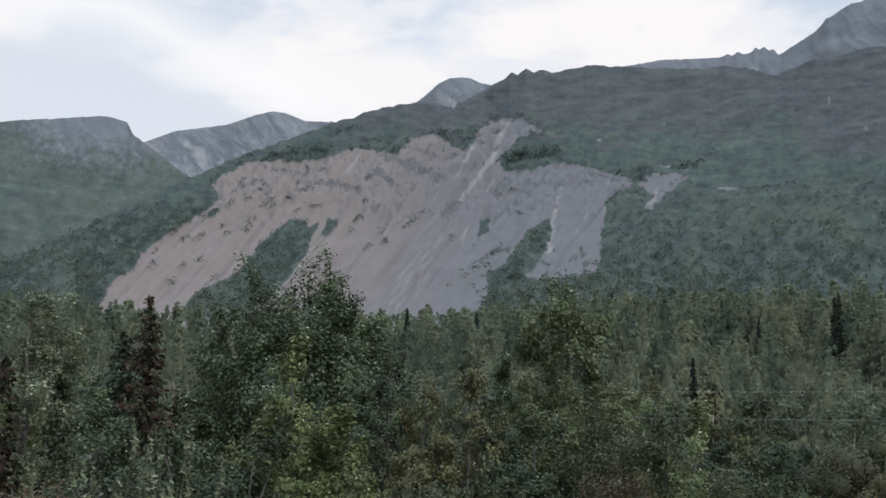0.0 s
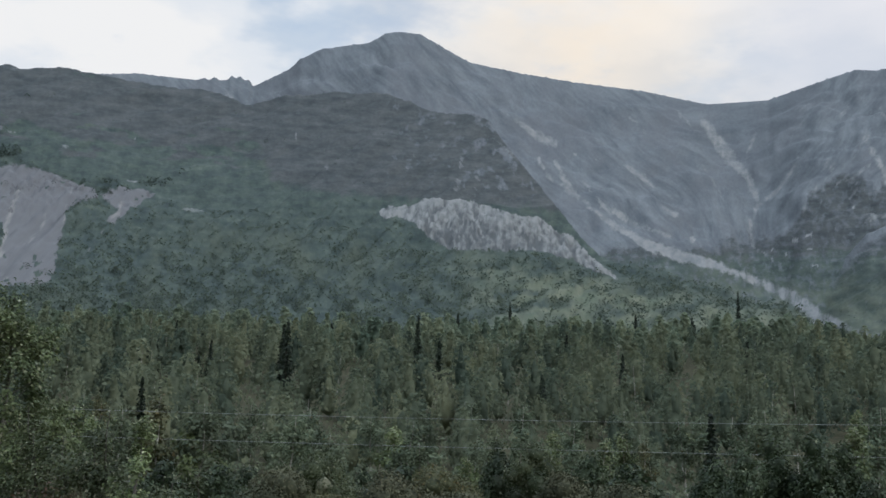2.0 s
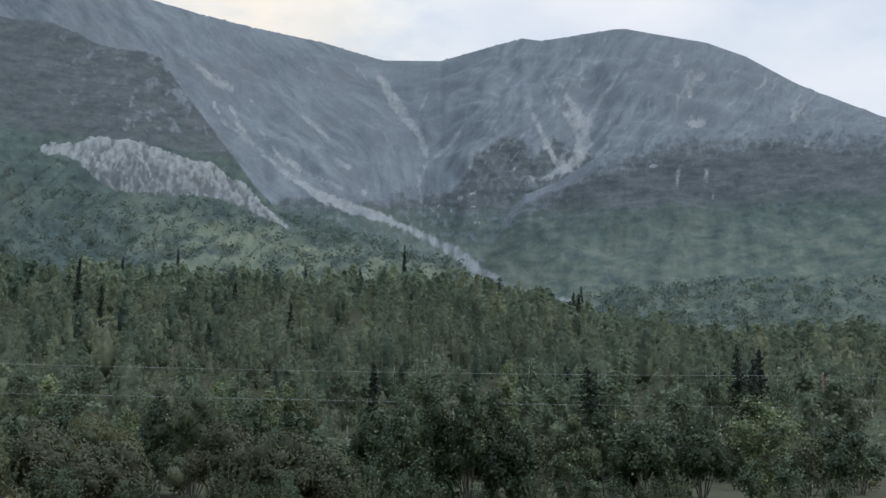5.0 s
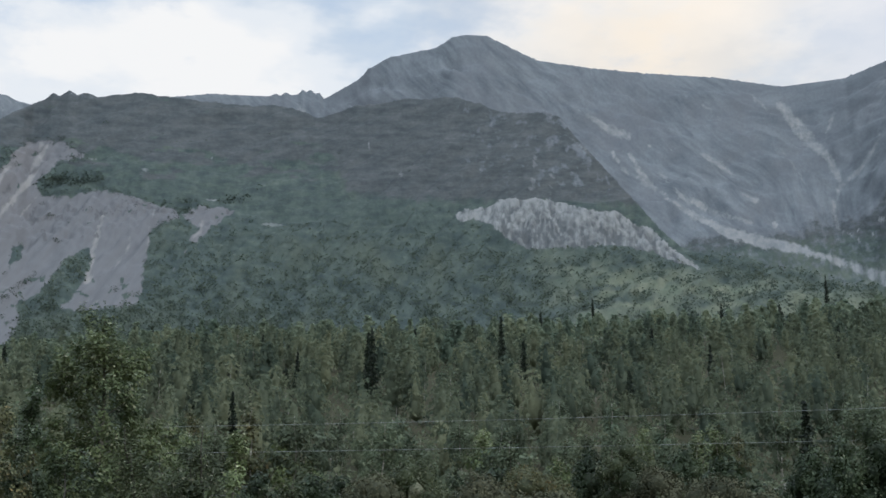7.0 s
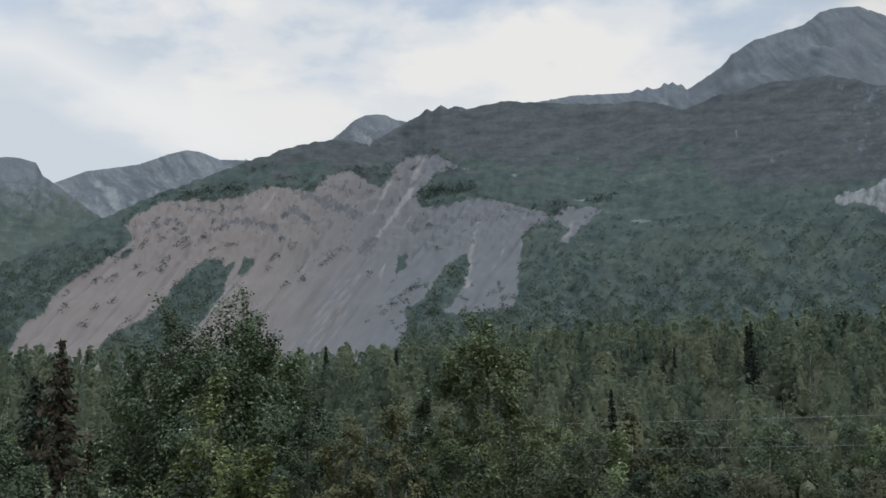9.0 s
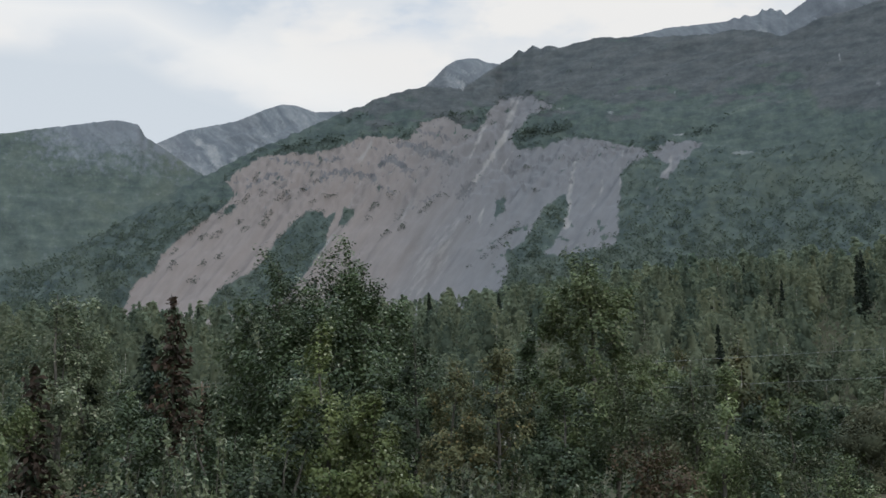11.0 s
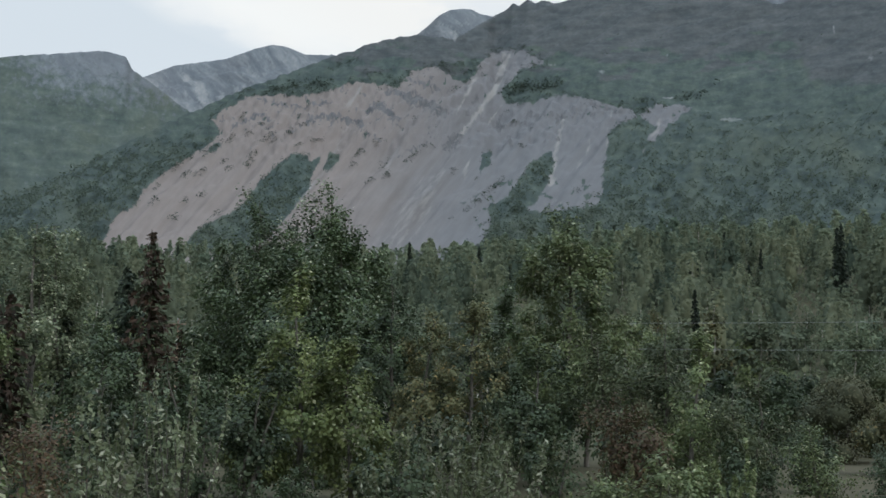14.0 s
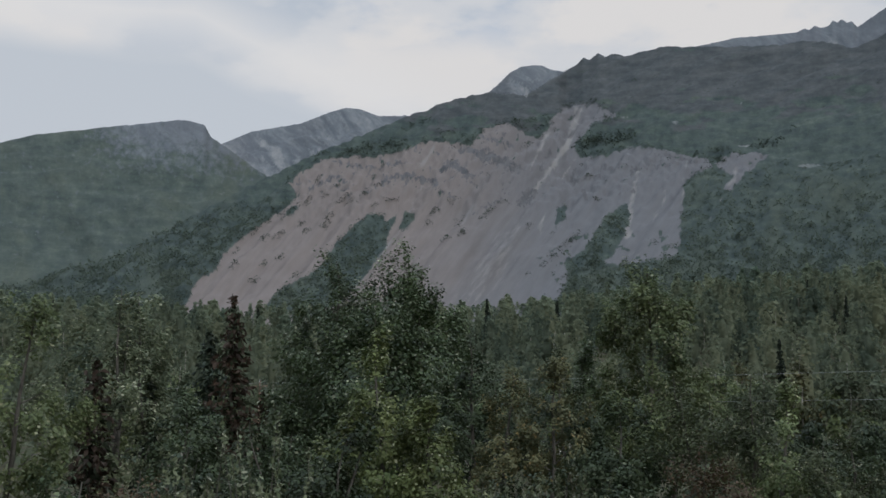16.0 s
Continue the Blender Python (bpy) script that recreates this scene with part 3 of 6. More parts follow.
def cover_of(az, el, kind, us, z, r):
    """Share of each ground cover at bearings and elevations."""
    j1, j2 = 0.17 * fnoise(az * 2.4, el * 2.4, 101, 5, 0.65), 0.15 * fnoise(az * 2.4, el * 2.4, 107, 5, 0.65)
    a, e = az + j1, el + j2
    front = (kind <= 1).astype(float)
    scree = np.maximum(smooth(-0.22, 0.22, inside(SLIDE, a, e)), smooth(-0.16, 0.16, inside(SIDE_SCAR, a, e)))
    for s in PATCHES:
        scree = scree * (1 - smooth(-0.20, 0.18, inside(s, a, e)))
    # shrubs creep in from the lower right-hand edge and between the upper rocks
    creep = smooth(0.10, 0.38, fnoise((az - 0.6 * el) * 2.0, el * 2.2, 111, 3, 0.6)) * smooth(-1.2, 2.5, az - 0.35 * (el - 9)) * smooth(12.6, 10.4, el)
    tuft = smooth(0.42, 0.56, fnoise((az - 0.7 * el) * 2.6, el * 3.4, 113, 2, 0.6)) * smooth(12.2, 13.8, el - 0.05 * az)
    scree = scree * (1 - 0.8 * creep) * (1 - 0.75 * tuft) * front
    pale = np.zeros(az.shape)
    grain = 0.24 * fnoise((az - 0.7 * el) * 5, el * 1.6, 153, 4, 0.7)
    for s in PALE_STREAKS:
        wide = max(p[2] for p in s) > 0.25
        edge = 0.5 if wide else 0.2
        pale = np.maximum(pale, (0.52 if wide else 0.92) * smooth(-edge, edge, band(s, az + 0.5 * j1, el + 0.5 * j2) + 0.3 * grain))
    scree = np.maximum(scree, 0.6 * pale * front * (az > 8.9))
    jagged = fnoise((az + 0.5 * el) * 4.5, el * 2.0, 173, 3, 0.6)
    cliff = smooth(-0.20, 0.20, inside(PALE_CLIFF, az + 0.7 * j1, el + 0.7 * j2) + 0.10 * jagged) * front
    q = fall_line(az, z, r)
    chute = np.zeros(az.shape)
    ragged = 0.30 * fnoise(q * 3.2, el * 1.5, 151, 4, 0.7)
    for n, s in enumerate(CHUTES):
        chute = np.maximum(chute, (0.95 if n < 3 else 0.70) * smooth(-0.24, 0.26, band(s, az + 0.8 * j1, el + 0.8 * j2) + 0.4 * ragged))
    chute = chute * (1 - (kind == 1) * 0.35 * (az < 30)) * (1 - 0.30 * smooth(12.4, 11.0, el))
    shoulder = np.zeros(az.shape)
    for s in SHOULDER_CHUTES:
        shoulder = np.maximum(shoulder, smooth(-0.30, 0.30, band(s, az + 1.2 * j1, el + j2) + 0.6 * ragged))
    chute = np.maximum(chute, 0.46 * shoulder)
    for (x, y, w, h) in PALE_SPOTS:
        d = np.hypot((az + 0.6 * j1 - x) / w, (el + 0.6 * j2 - y) / h)
        chute = np.maximum(chute, (0.72 - 0.20 * (kind == 1)) * smooth(1.3, 0.6, d + 0.4 * fnoise(az * 7, el * 7, 159, 2)))
    chute = np.maximum(chute, 0.40 * smooth(-0.05, 0.06, band(CART_TRACK, az + 0.4 * j1, el + 0.4 * j2)))
    rough = bool_share(kind == 3) * smooth(12.0, 13.6, el)
    # broken rock and scree on the high faces, drawn out down the fall line
    runs = fnoise(q * 1.9, el * 0.55, 185, 5, 0.62) + 0.35 * fnoise(az / 1.6, el / 1.2, 189, 3)
    # left of 25 degrees extra pale share stands for haze over the peak
    chute = np.maximum(chute, (0.06 + 0.34 * smooth(25, 21, az) + 0.18 * smooth(41, 45, az) + 0.30 * smooth(0.0, 0.50, runs)) * rough * smooth(22.5, 18.0, el))
    blocks = fnoise(az * 3.4, el * 3.8, 117, 4, 0.65)
    chute = np.maximum(chute, 0.6 * smooth(0.42, 0.62, blocks) * rough * smooth(18.5, 16.0, el) * smooth(-0.2, 0.25, fnoise(az / 2, el / 2, 119, 2)))
    # bare alpine rock above the tundra
    line = 12.3 + 2.3 * smooth(43.0, 46.0, az) - 1.2 * smooth(49.0, 53.0, az) + 1.5 * fnoise(az / 2.5, el / 2.5, 125, 3)
    rock = bool_share(kind == 3) * smooth(-0.6, 1.6, el - line)
    rock = np.maximum(rock, 0.40 * bool_share(kind == 3)) + bool_share(kind == 4) * (0.30 + 0.35 * smooth(0.72, 1.0, us[3]))
    brow = smooth(-23.0, -18.5, az) * smooth(12.8, 16.6, el + 3 * j1)
    # the brow is rock; the even share on the left ridge paints haze
    rock = rock + bool_share(kind == 2) * (0.30 + 0.40 * brow)
    rock = np.maximum(rock, bool_share(kind == 1) * (0.42 * smooth(22.3, 24.0, az) + 0.15 * smooth(27, 29, az)) * smooth(13.5, 16.2, el + 2 * j1) * smooth(-0.3, 0.3, fnoise(az * 1.2, el * 1.2, 127, 3)))
    knobs = smooth(0.6, 0.1, crest(FRONT_HILL, az)[0] - el) * smooth(2.5, 3.2, az) * smooth(6.5, 5.0, az)
    rock = np.maximum(rock, bool_share(kind == 1) * 0.4 * knobs)
    # heath: wide streaks across the slope, browner with height
    heath = fnoise(az / 1.9, el / 0.55, 121, 5, 0.6)
    brown = smooth(-0.30, 0.35, heath + 0.9 * smooth(15.2, 18.6, el) - 0.42)
    brown = brown * (0.10 + 0.90 * smooth(14.0, 16.6, el + 2 * j1))
    brown = np.where(kind == 2, 0.10 + 0.25 * brown, brown)
    brown = np.where(kind >= 3, np.maximum(brown, 0.9 * smooth(10.6, 13.4, el + 3 * j1)), brown)
    dome = smooth(16.4, 18.2, az + 1.5 * j1 + 0.35 * (el - 17)) * smooth(14.4, 15.6, el + 2 * j1 + 0.06 * (az - 24))
    brown = np.where(kind == 1, np.maximum(brown, dome * (0.86 + 0.14 * smooth(-0.2, 0.2, heath))), brown)
    return scree, cliff, chute, np.clip(rock, 0, 1), np.clip(brown, 0, 1), pale


def bool_share(mask):
    return mask.astype(float)


# ---------------------------------------------------------------- materials
def material(name, rough=0.9, spec=0.2):
    m = bpy.data.materials.new(name)
    m.use_nodes = True
    nt = m.node_tree
    b = nt.nodes["Principled BSDF"]
    b.inputs["Roughness"].default_value = rough
    b.inputs["Specular IOR Level"].default_value = spec
    return m, nt, b


def mix_node(nt, f, a, b, mode="MIX"):
    n = nt.nodes.new("ShaderNodeMix")
    n.data_type, n.blend_type = "RGBA", mode
    for key, v in ((0, f), (6, a), (7, b)):
        if isinstance(v, tuple):
            n.inputs[key].default_value = (*v, 1)
        elif isinstance(v, (int, float)):
            n.inputs[key].default_value = v
        else:
            nt.links.new(v, n.inputs[key])
    return n.outputs[2]


def noise_node(nt, scale, detail=5.0, rough=0.6, stretch=None, v=None):
    n = nt.nodes.new("ShaderNodeTexNoise")
    n.inputs["Scale"].default_value, n.inputs["Detail"].default_value, n.inputs["Roughness"].default_value = scale, detail, rough
    if v is None:
        v = nt.nodes.new("ShaderNodeNewGeometry").outputs["Position"]
    if stretch:
        m = nt.nodes.new("ShaderNodeMapping")
        m.inputs["Scale"].default_value = stretch
        nt.links.new(v, m.inputs[0])
        v = m.outputs[0]
    nt.links.new(v, n.inputs["Vector"])
    return n.outputs[0]


def ramp_node(nt, v, lo, hi, a=(0, 0, 0), b=(1, 1, 1)):
    n = nt.nodes.new("ShaderNodeValToRGB")
    n.color_ramp.elements[0].position, n.color_ramp.elements[0].color = lo, (*a, 1)
    n.color_ramp.elements[1].position, n.color_ramp.elements[1].color = hi, (*b, 1)
    nt.links.new(v, n.inputs[0])
    return n.outputs[0]


def land_material():
    m, nt, b = material("mountain_ground", 0.95, 0.1)

    def attr(name):
        n = nt.nodes.new("ShaderNodeAttribute")
        n.attribute_name = name
        s = nt.nodes.new("ShaderNodeSeparateColor")
        nt.links.new(n.outputs["Color"], s.inputs[0])
        return s.outputs
    c1, c2, c3 = attr("cover"), attr("cover_more"), attr("slide_tone")

    def vector(name):
        n = nt.nodes.new("ShaderNodeAttribute")
        n.attribute_name = name
        return n.outputs["Vector"]

    def broken(share, grain, amount, lo=0.42, hi=0.58):
        """A cover's share, broken up by a grain into patches with edges of their own."""
        n = nt.nodes.new("ShaderNodeMath")
        n.operation = "MULTIPLY_ADD"
        nt.links.new(grain, n.inputs[0])
        n.inputs[1].default_value = amount
        nt.links.new(share, n.inputs[2])
        n2 = nt.nodes.new("ShaderNodeMath")
        n2.operation = "SUBTRACT"
        nt.links.new(n.outputs[0], n2.inputs[0])
        n2.inputs[1].default_value = amount * 0.5
        return ramp_node(nt, n2.outputs[0], lo, hi)
    wall, fall = vector("wall_place"), vector("fall_place")
    mid, fine, coarse = noise_node(nt, 0.045, 6, 0.6, None, wall), noise_node(nt, 0.24, 4, 0.55, None, wall), noise_node(nt, 0.010, 4, 0.6, None, wall)
    soil = noise_node(nt, 0.05, 6)
    sweep = noise_node(nt, 0.060, 5, 0.62, (0.45, 1, 1.8), wall)
    runs = noise_node(nt, 0.050, 7, 0.64, (1.0, 1, 0.5), fall)
    slide_runs = noise_node(nt, 0.11, 6, 0.62, (1.0, 1, 0.40), vector("slide_place"))
    clumps = noise_node(nt, 0.10, 6, 0.65, None, wall)
    near = noise_node(nt, 1.7, 6)
    # green, brown and rock lean blue-grey: distance haze mixed into their base colours
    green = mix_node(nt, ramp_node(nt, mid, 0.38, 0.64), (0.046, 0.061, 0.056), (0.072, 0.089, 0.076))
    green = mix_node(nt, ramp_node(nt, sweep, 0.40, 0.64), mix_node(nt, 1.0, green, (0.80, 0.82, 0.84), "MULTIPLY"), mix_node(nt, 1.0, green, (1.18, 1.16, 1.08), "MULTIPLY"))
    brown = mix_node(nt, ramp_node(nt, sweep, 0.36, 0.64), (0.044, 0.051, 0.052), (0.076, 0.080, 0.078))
    tundra = noise_node(nt, 0.13, 6, 0.68, (0.8, 1, 1.0), wall)
    green = mix_node(nt, ramp_node(nt, coarse, 0.52, 0.70), green, (0.074, 0.086, 0.064))
    green = mix_node(nt, ramp_node(nt, tundra, 0.48, 0.60), mix_node(nt, 1.0, green, (0.82, 0.84, 0.86), "MULTIPLY"), green)
    brown = mix_node(nt, ramp_node(nt, tundra, 0.44, 0.62), mix_node(nt, 1.0, brown, (0.86, 0.87, 0.88), "MULTIPLY"), brown)
    grassy = nt.nodes.new("ShaderNodeAttribute")
    grassy.attribute_name = "meadow"
    green = mix_node(nt, grassy.outputs["Fac"], green, mix_node(nt, ramp_node(nt, mid, 0.40, 0.62), (0.086, 0.102, 0.072), (0.128, 0.136, 0.096)))
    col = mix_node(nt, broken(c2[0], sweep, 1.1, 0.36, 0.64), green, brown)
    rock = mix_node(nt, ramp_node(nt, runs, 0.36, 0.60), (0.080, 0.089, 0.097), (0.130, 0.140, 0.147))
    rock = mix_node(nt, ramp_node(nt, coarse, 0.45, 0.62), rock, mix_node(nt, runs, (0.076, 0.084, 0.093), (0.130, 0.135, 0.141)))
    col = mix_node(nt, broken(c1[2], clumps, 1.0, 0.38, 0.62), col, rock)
    chute = mix_node(nt, ramp_node(nt, clumps, 0.35, 0.65), (0.144, 0.150, 0.152), (0.204, 0.205, 0.199))
    both_grains = mix_node(nt, 0.30, runs, clumps)
    col = mix_node(nt, broken(c2[1], both_grains, 1.5, 0.40, 0.68), col, chute)
    speck = ramp_node(nt, fine, 0.30, 0.72, (0.91, 0.91, 0.92), (1.08, 1.08, 1.07))
    col = mix_node(nt, 1.0, col, speck, "MULTIPLY")
    warm = mix_node(nt, c3[0], (0.120, 0.119, 0.122), (0.164, 0.140, 0.127))
    warm = mix_node(nt, ramp_node(nt, slide_runs, 0.38, 0.62), mix_node(nt, 1.0, warm, (0.90, 0.90, 0.90), "MULTIPLY"), warm)
    scree = mix_node(nt, broken(c2[2], slide_runs, 1.2, 0.42, 0.80), warm, (0.200, 0.191, 0.178))
    ledge = mix_node(nt, ramp_node(nt, clumps, 0.38, 0.60), (0.062, 0.063, 0.066), (0.106, 0.103, 0.102))
    scree = mix_node(nt, broken(c3[1], mix_node(nt, 0.5, clumps, fine), 2.0, 0.46, 0.60), scree, ledge)
    col = mix_node(nt, broken(c1[0], clumps, 1.5, 0.39, 0.61), col, scree)
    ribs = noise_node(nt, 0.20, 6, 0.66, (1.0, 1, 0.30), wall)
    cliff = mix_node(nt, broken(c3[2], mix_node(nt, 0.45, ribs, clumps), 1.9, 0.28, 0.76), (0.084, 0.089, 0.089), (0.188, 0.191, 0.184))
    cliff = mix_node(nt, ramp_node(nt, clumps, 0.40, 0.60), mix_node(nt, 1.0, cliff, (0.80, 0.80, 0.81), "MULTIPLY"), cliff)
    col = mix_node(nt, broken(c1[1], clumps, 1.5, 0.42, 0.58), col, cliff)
    # forest floor and bare soil close by
    n = nt.nodes.new("ShaderNodeAttribute")
    n.attribute_name = "valley"
    floor = mix_node(nt, ramp_node(nt, near, 0.35, 0.65), (0.030, 0.034, 0.018), (0.075, 0.066, 0.040))
    open_soil = nt.nodes.new("ShaderNodeAttribute")
    open_soil.attribute_name = "open_soil"
    bare_soil = nt.nodes.new("ShaderNodeMath")
    bare_soil.operation = "MULTIPLY"
    nt.links.new(open_soil.outputs["Fac"], bare_soil.inputs[0])
    nt.links.new(ramp_node(nt, soil, 0.42, 0.54), bare_soil.inputs[1])
    floor = mix_node(nt, bare_soil.outputs[0], floor, (0.098, 0.084, 0.056))
    col = mix_node(nt, n.outputs["Fac"], col, floor)
    nt.links.new(col, b.inputs["Base Color"])
    bump = nt.nodes.new("ShaderNodeBump")
    bump.inputs["Strength"].default_value, bump.inputs["Distance"].default_value = 0.8, 3.6
    both = nt.nodes.new("ShaderNodeMath")
    both.operation = "MULTIPLY_ADD"
    nt.links.new(fine, both.inputs[0])
    both.inputs[1].default_value = 0.05
    nt.links.new(mid, both.inputs[2])
    nt.links.new(both.outputs[0], bump.inputs["Height"])
    calm = nt.nodes.new("ShaderNodeMath")
    calm.operation = "MULTIPLY_ADD"
    nt.links.new(n.outputs["Fac"], calm.inputs[0])
    calm.inputs[1].default_value, calm.inputs[2].default_value = -0.46, 0.5
    smoother = nt.nodes.new("ShaderNodeMath")
    smoother.operation, smoother.use_clamp = "MULTIPLY_ADD", True
    nt.links.new(c1[0], smoother.inputs[0])
    smoother.inputs[1].default_value = -0.38
    rocky = nt.nodes.new("ShaderNodeMath")
    rocky.operation = "MULTIPLY_ADD"
    nt.links.new(c1[2], rocky.inputs[0])
    rocky.inputs[1].default_value = -0.22
    nt.links.new(calm.outputs[0], rocky.inputs[2])
    nt.links.new(rocky.outputs[0], smoother.inputs[2])
    nt.links.new(smoother.outputs[0], bump.inputs["Strength"])
    nt.links.new(bump.outputs[0], b.inputs["Normal"])
    return m


def leaf_material(name, dark, light, spot=None, spot_share=0.06, gloss=0.55, through_light=0.3, tone_share=0.6):
    m, nt, b = material(name, gloss, 0.2)
    g = nt.nodes.new("ShaderNodeNewGeometry")
    oi = nt.nodes.new("ShaderNodeObjectInfo")
    tone = nt.nodes.new("ShaderNodeAttribute")
    tone.attribute_name = "tone"
    share = nt.nodes.new("ShaderNodeMath")
    share.operation = "MULTIPLY_ADD"
    nt.links.new(g.outputs["Random Per Island"], share.inputs[0])
    share.inputs[1].default_value = 1.0 - tone_share
    add = nt.nodes.new("ShaderNodeMath")
    add.operation = "MULTIPLY"
    nt.links.new(tone.outputs["Fac"], add.inputs[0])
    add.inputs[1].default_value = tone_share
    nt.links.new(add.outputs[0], share.inputs[2])
    col = mix_node(nt, share.outputs[0], dark, light)
    # pale spots paint glints and undersides on odd leaves; others are leaf colour
    if spot:
        n = nt.nodes.new("ShaderNodeTexWhiteNoise")
        n.noise_dimensions = "1D"
        nt.links.new(g.outputs["Random Per Island"], n.inputs["W"])
        col = mix_node(nt, ramp_node(nt, n.outputs[0], 1 - spot_share - 0.02, 1 - spot_share), col, spot)
    clump = noise_node(nt, 1.1, 5, 0.7)
    col = mix_node(nt, ramp_node(nt, clump, 0.35, 0.66), mix_node(nt, 1.0, col, (0.68, 0.68, 0.66), "MULTIPLY"), col)
    hs = nt.nodes.new("ShaderNodeHueSaturation")
    v = nt.nodes.new("ShaderNodeMapRange")
    v.inputs[3].default_value, v.inputs[4].default_value = 0.78, 1.22
    nt.links.new(oi.outputs["Random"], v.inputs[0])
    nt.links.new(v.outputs[0], hs.inputs["Value"])
    nt.links.new(col, hs.inputs["Color"])
    nt.links.new(hs.outputs[0], b.inputs["Base Color"])
    tr = nt.nodes.new("ShaderNodeBsdfTranslucent")
    nt.links.new(hs.outputs[0], tr.inputs[0])
    mx = nt.nodes.new("ShaderNodeMixShader")
    mx.inputs[0].default_value = through_light
    out = nt.nodes["Material Output"]
    nt.links.new(b.outputs[0], mx.inputs[1])
    nt.links.new(tr.outputs[0], mx.inputs[2])
    nt.links.new(mx.outputs[0], out.inputs[0])
    return m


def bark_material(name, a, b2, scale=9.0):
    m, nt, b = material(name, 0.85, 0.2)
    n = noise_node(nt, scale, 5, 0.6, (1, 1, 0.35))
    nt.links.new(mix_node(nt, ramp_node(nt, n, 0.4, 0.62), a, b2), b.inputs["Base Color"])
    bump = nt.nodes.new("ShaderNodeBump")
    bump.inputs["Strength"].default_value, bump.inputs["Distance"].default_value = 0.6, 0.03
    nt.links.new(n, bump.inputs["Height"])
    nt.links.new(bump.outputs[0], b.inputs["Normal"])
    return m


LAND = land_material()
# the pale third colour of poplar, aspen, alder and willow includes painted glints
POPLAR = leaf_material("poplar_leaf", (0.024, 0.042, 0.020), (0.118, 0.158, 0.068), (0.36, 0.38, 0.26), 0.04, 0.40, 0.25, 0.72)
ASPEN = leaf_material("aspen_leaf", (0.066, 0.094, 0.038), (0.200, 0.236, 0.104), (0.36, 0.37, 0.22), 0.06, 0.45)
LIGHT_ASPEN = leaf_material("light_aspen_leaf", (0.066, 0.096, 0.034), (0.240, 0.275, 0.105), (0.44, 0.45, 0.28), 0.06, 0.45, 0.3, 0.7)
PALE_POPLAR = leaf_material("pale_poplar_leaf", (0.060, 0.080, 0.044), (0.200, 0.228, 0.128), (0.40, 0.41, 0.28), 0.08, 0.5)
# alder leaf; on thicket poplars a darker copy that paints their shade
ALDER_AND_SHADED = leaf_material("alder_and_shaded_leaf", (0.022, 0.036, 0.019), (0.078, 0.104, 0.050), (0.20, 0.22, 0.14), 0.02, 0.5, 0.25, 0.72)
YELLOWING = leaf_material("yellowing_leaf", (0.068, 0.081, 0.041), (0.182, 0.179, 0.087), (0.22, 0.17, 0.07), 0.08)
WILLOW = leaf_material("willow_leaf", (0.044, 0.062, 0.030), (0.108, 0.124, 0.058), (0.27, 0.27, 0.18), 0.06, 0.5)
RUSTY = leaf_material("rusty_leaf", (0.070, 0.045, 0.028), (0.135, 0.090, 0.052), (0.10, 0.11, 0.05), 0.25)
NEEDLE = leaf_material("spruce_needle", (0.014, 0.022, 0.014), (0.036, 0.050, 0.030), None, 0, 0.6, 0.1, 0.0)
BROWN_NEEDLE = leaf_material("dying_spruce_needle", (0.026, 0.019, 0.013), (0.062, 0.040, 0.026), (0.03, 0.04, 0.02), 0.30, 0.7, 0.1, 0.0)
# distant wood leaves are lightened, the upper ones most, with haze in the colour
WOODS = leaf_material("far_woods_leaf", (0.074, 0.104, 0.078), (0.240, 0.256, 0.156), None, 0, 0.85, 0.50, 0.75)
HAZED_WOODS = leaf_material("hazed_woods_leaf", (0.118, 0.162, 0.120), (0.275, 0.305, 0.196), None, 0, 0.9, 0.50, 0.75)
BIRCH = leaf_material("birch_leaf", (0.070, 0.100, 0.065), (0.170, 0.195, 0.118), (0.14, 0.13, 0.06), 0.02, 0.7, 0.35)
# alder and brush green shifted towards blue: haze put into the leaf colour
HAZED_BRUSH = leaf_material("hazed_brush_leaf", (0.086, 0.114, 0.096), (0.150, 0.176, 0.126), None, 0, 0.95, 0.55, 0.85)
GREY_WILLOW = leaf_material("grey_willow_leaf", (0.056, 0.064, 0.036), (0.160, 0.156, 0.092), None, 0, 0.8, 0.15, 0.9)
SILVER_WILLOW = leaf_material("silver_willow_leaf", (0.080, 0.104, 0.056), (0.190, 0.212, 0.120), (0.36, 0.37, 0.27), 0.12, 0.5)
TUFT = leaf_material("slide_tuft_leaf", (0.034, 0.048, 0.040), (0.074, 0.092, 0.066), None, 0, 0.95, 0.40, 0.8)
BARK = bark_material("grey_poplar_bark", (0.055, 0.050, 0.042), (0.13, 0.12, 0.10))
PALE_BARK = bark_material("pale_birch_bark", (0.24, 0.22, 0.19), (0.46, 0.44, 0.39))
DARK_BARK = bark_material("spruce_bark", (0.045, 0.036, 0.03), (0.10, 0.08, 0.065))
POLE_WOOD = bark_material("weathered_pole_wood", (0.17, 0.12, 0.085), (0.29, 0.22, 0.16), 4.0)


def plain(name, col, rough=0.5, metal=0.0):
    m, nt, b = material(name, rough, 0.4)
    n = noise_node(nt, 3.0, 4)
    nt.links.new(mix_node(nt, n, tuple(c * 0.8 for c in col), tuple(c * 1.15 for c in col)), b.inputs["Base Color"])
    b.inputs["Metallic"].default_value = metal
    return m


WIRE = plain("aluminium_cable", (0.30, 0.31, 0.31), 0.55, 0.3)
CERAMIC = plain("grey_ceramic", (0.42, 0.42, 0.42), 0.3)


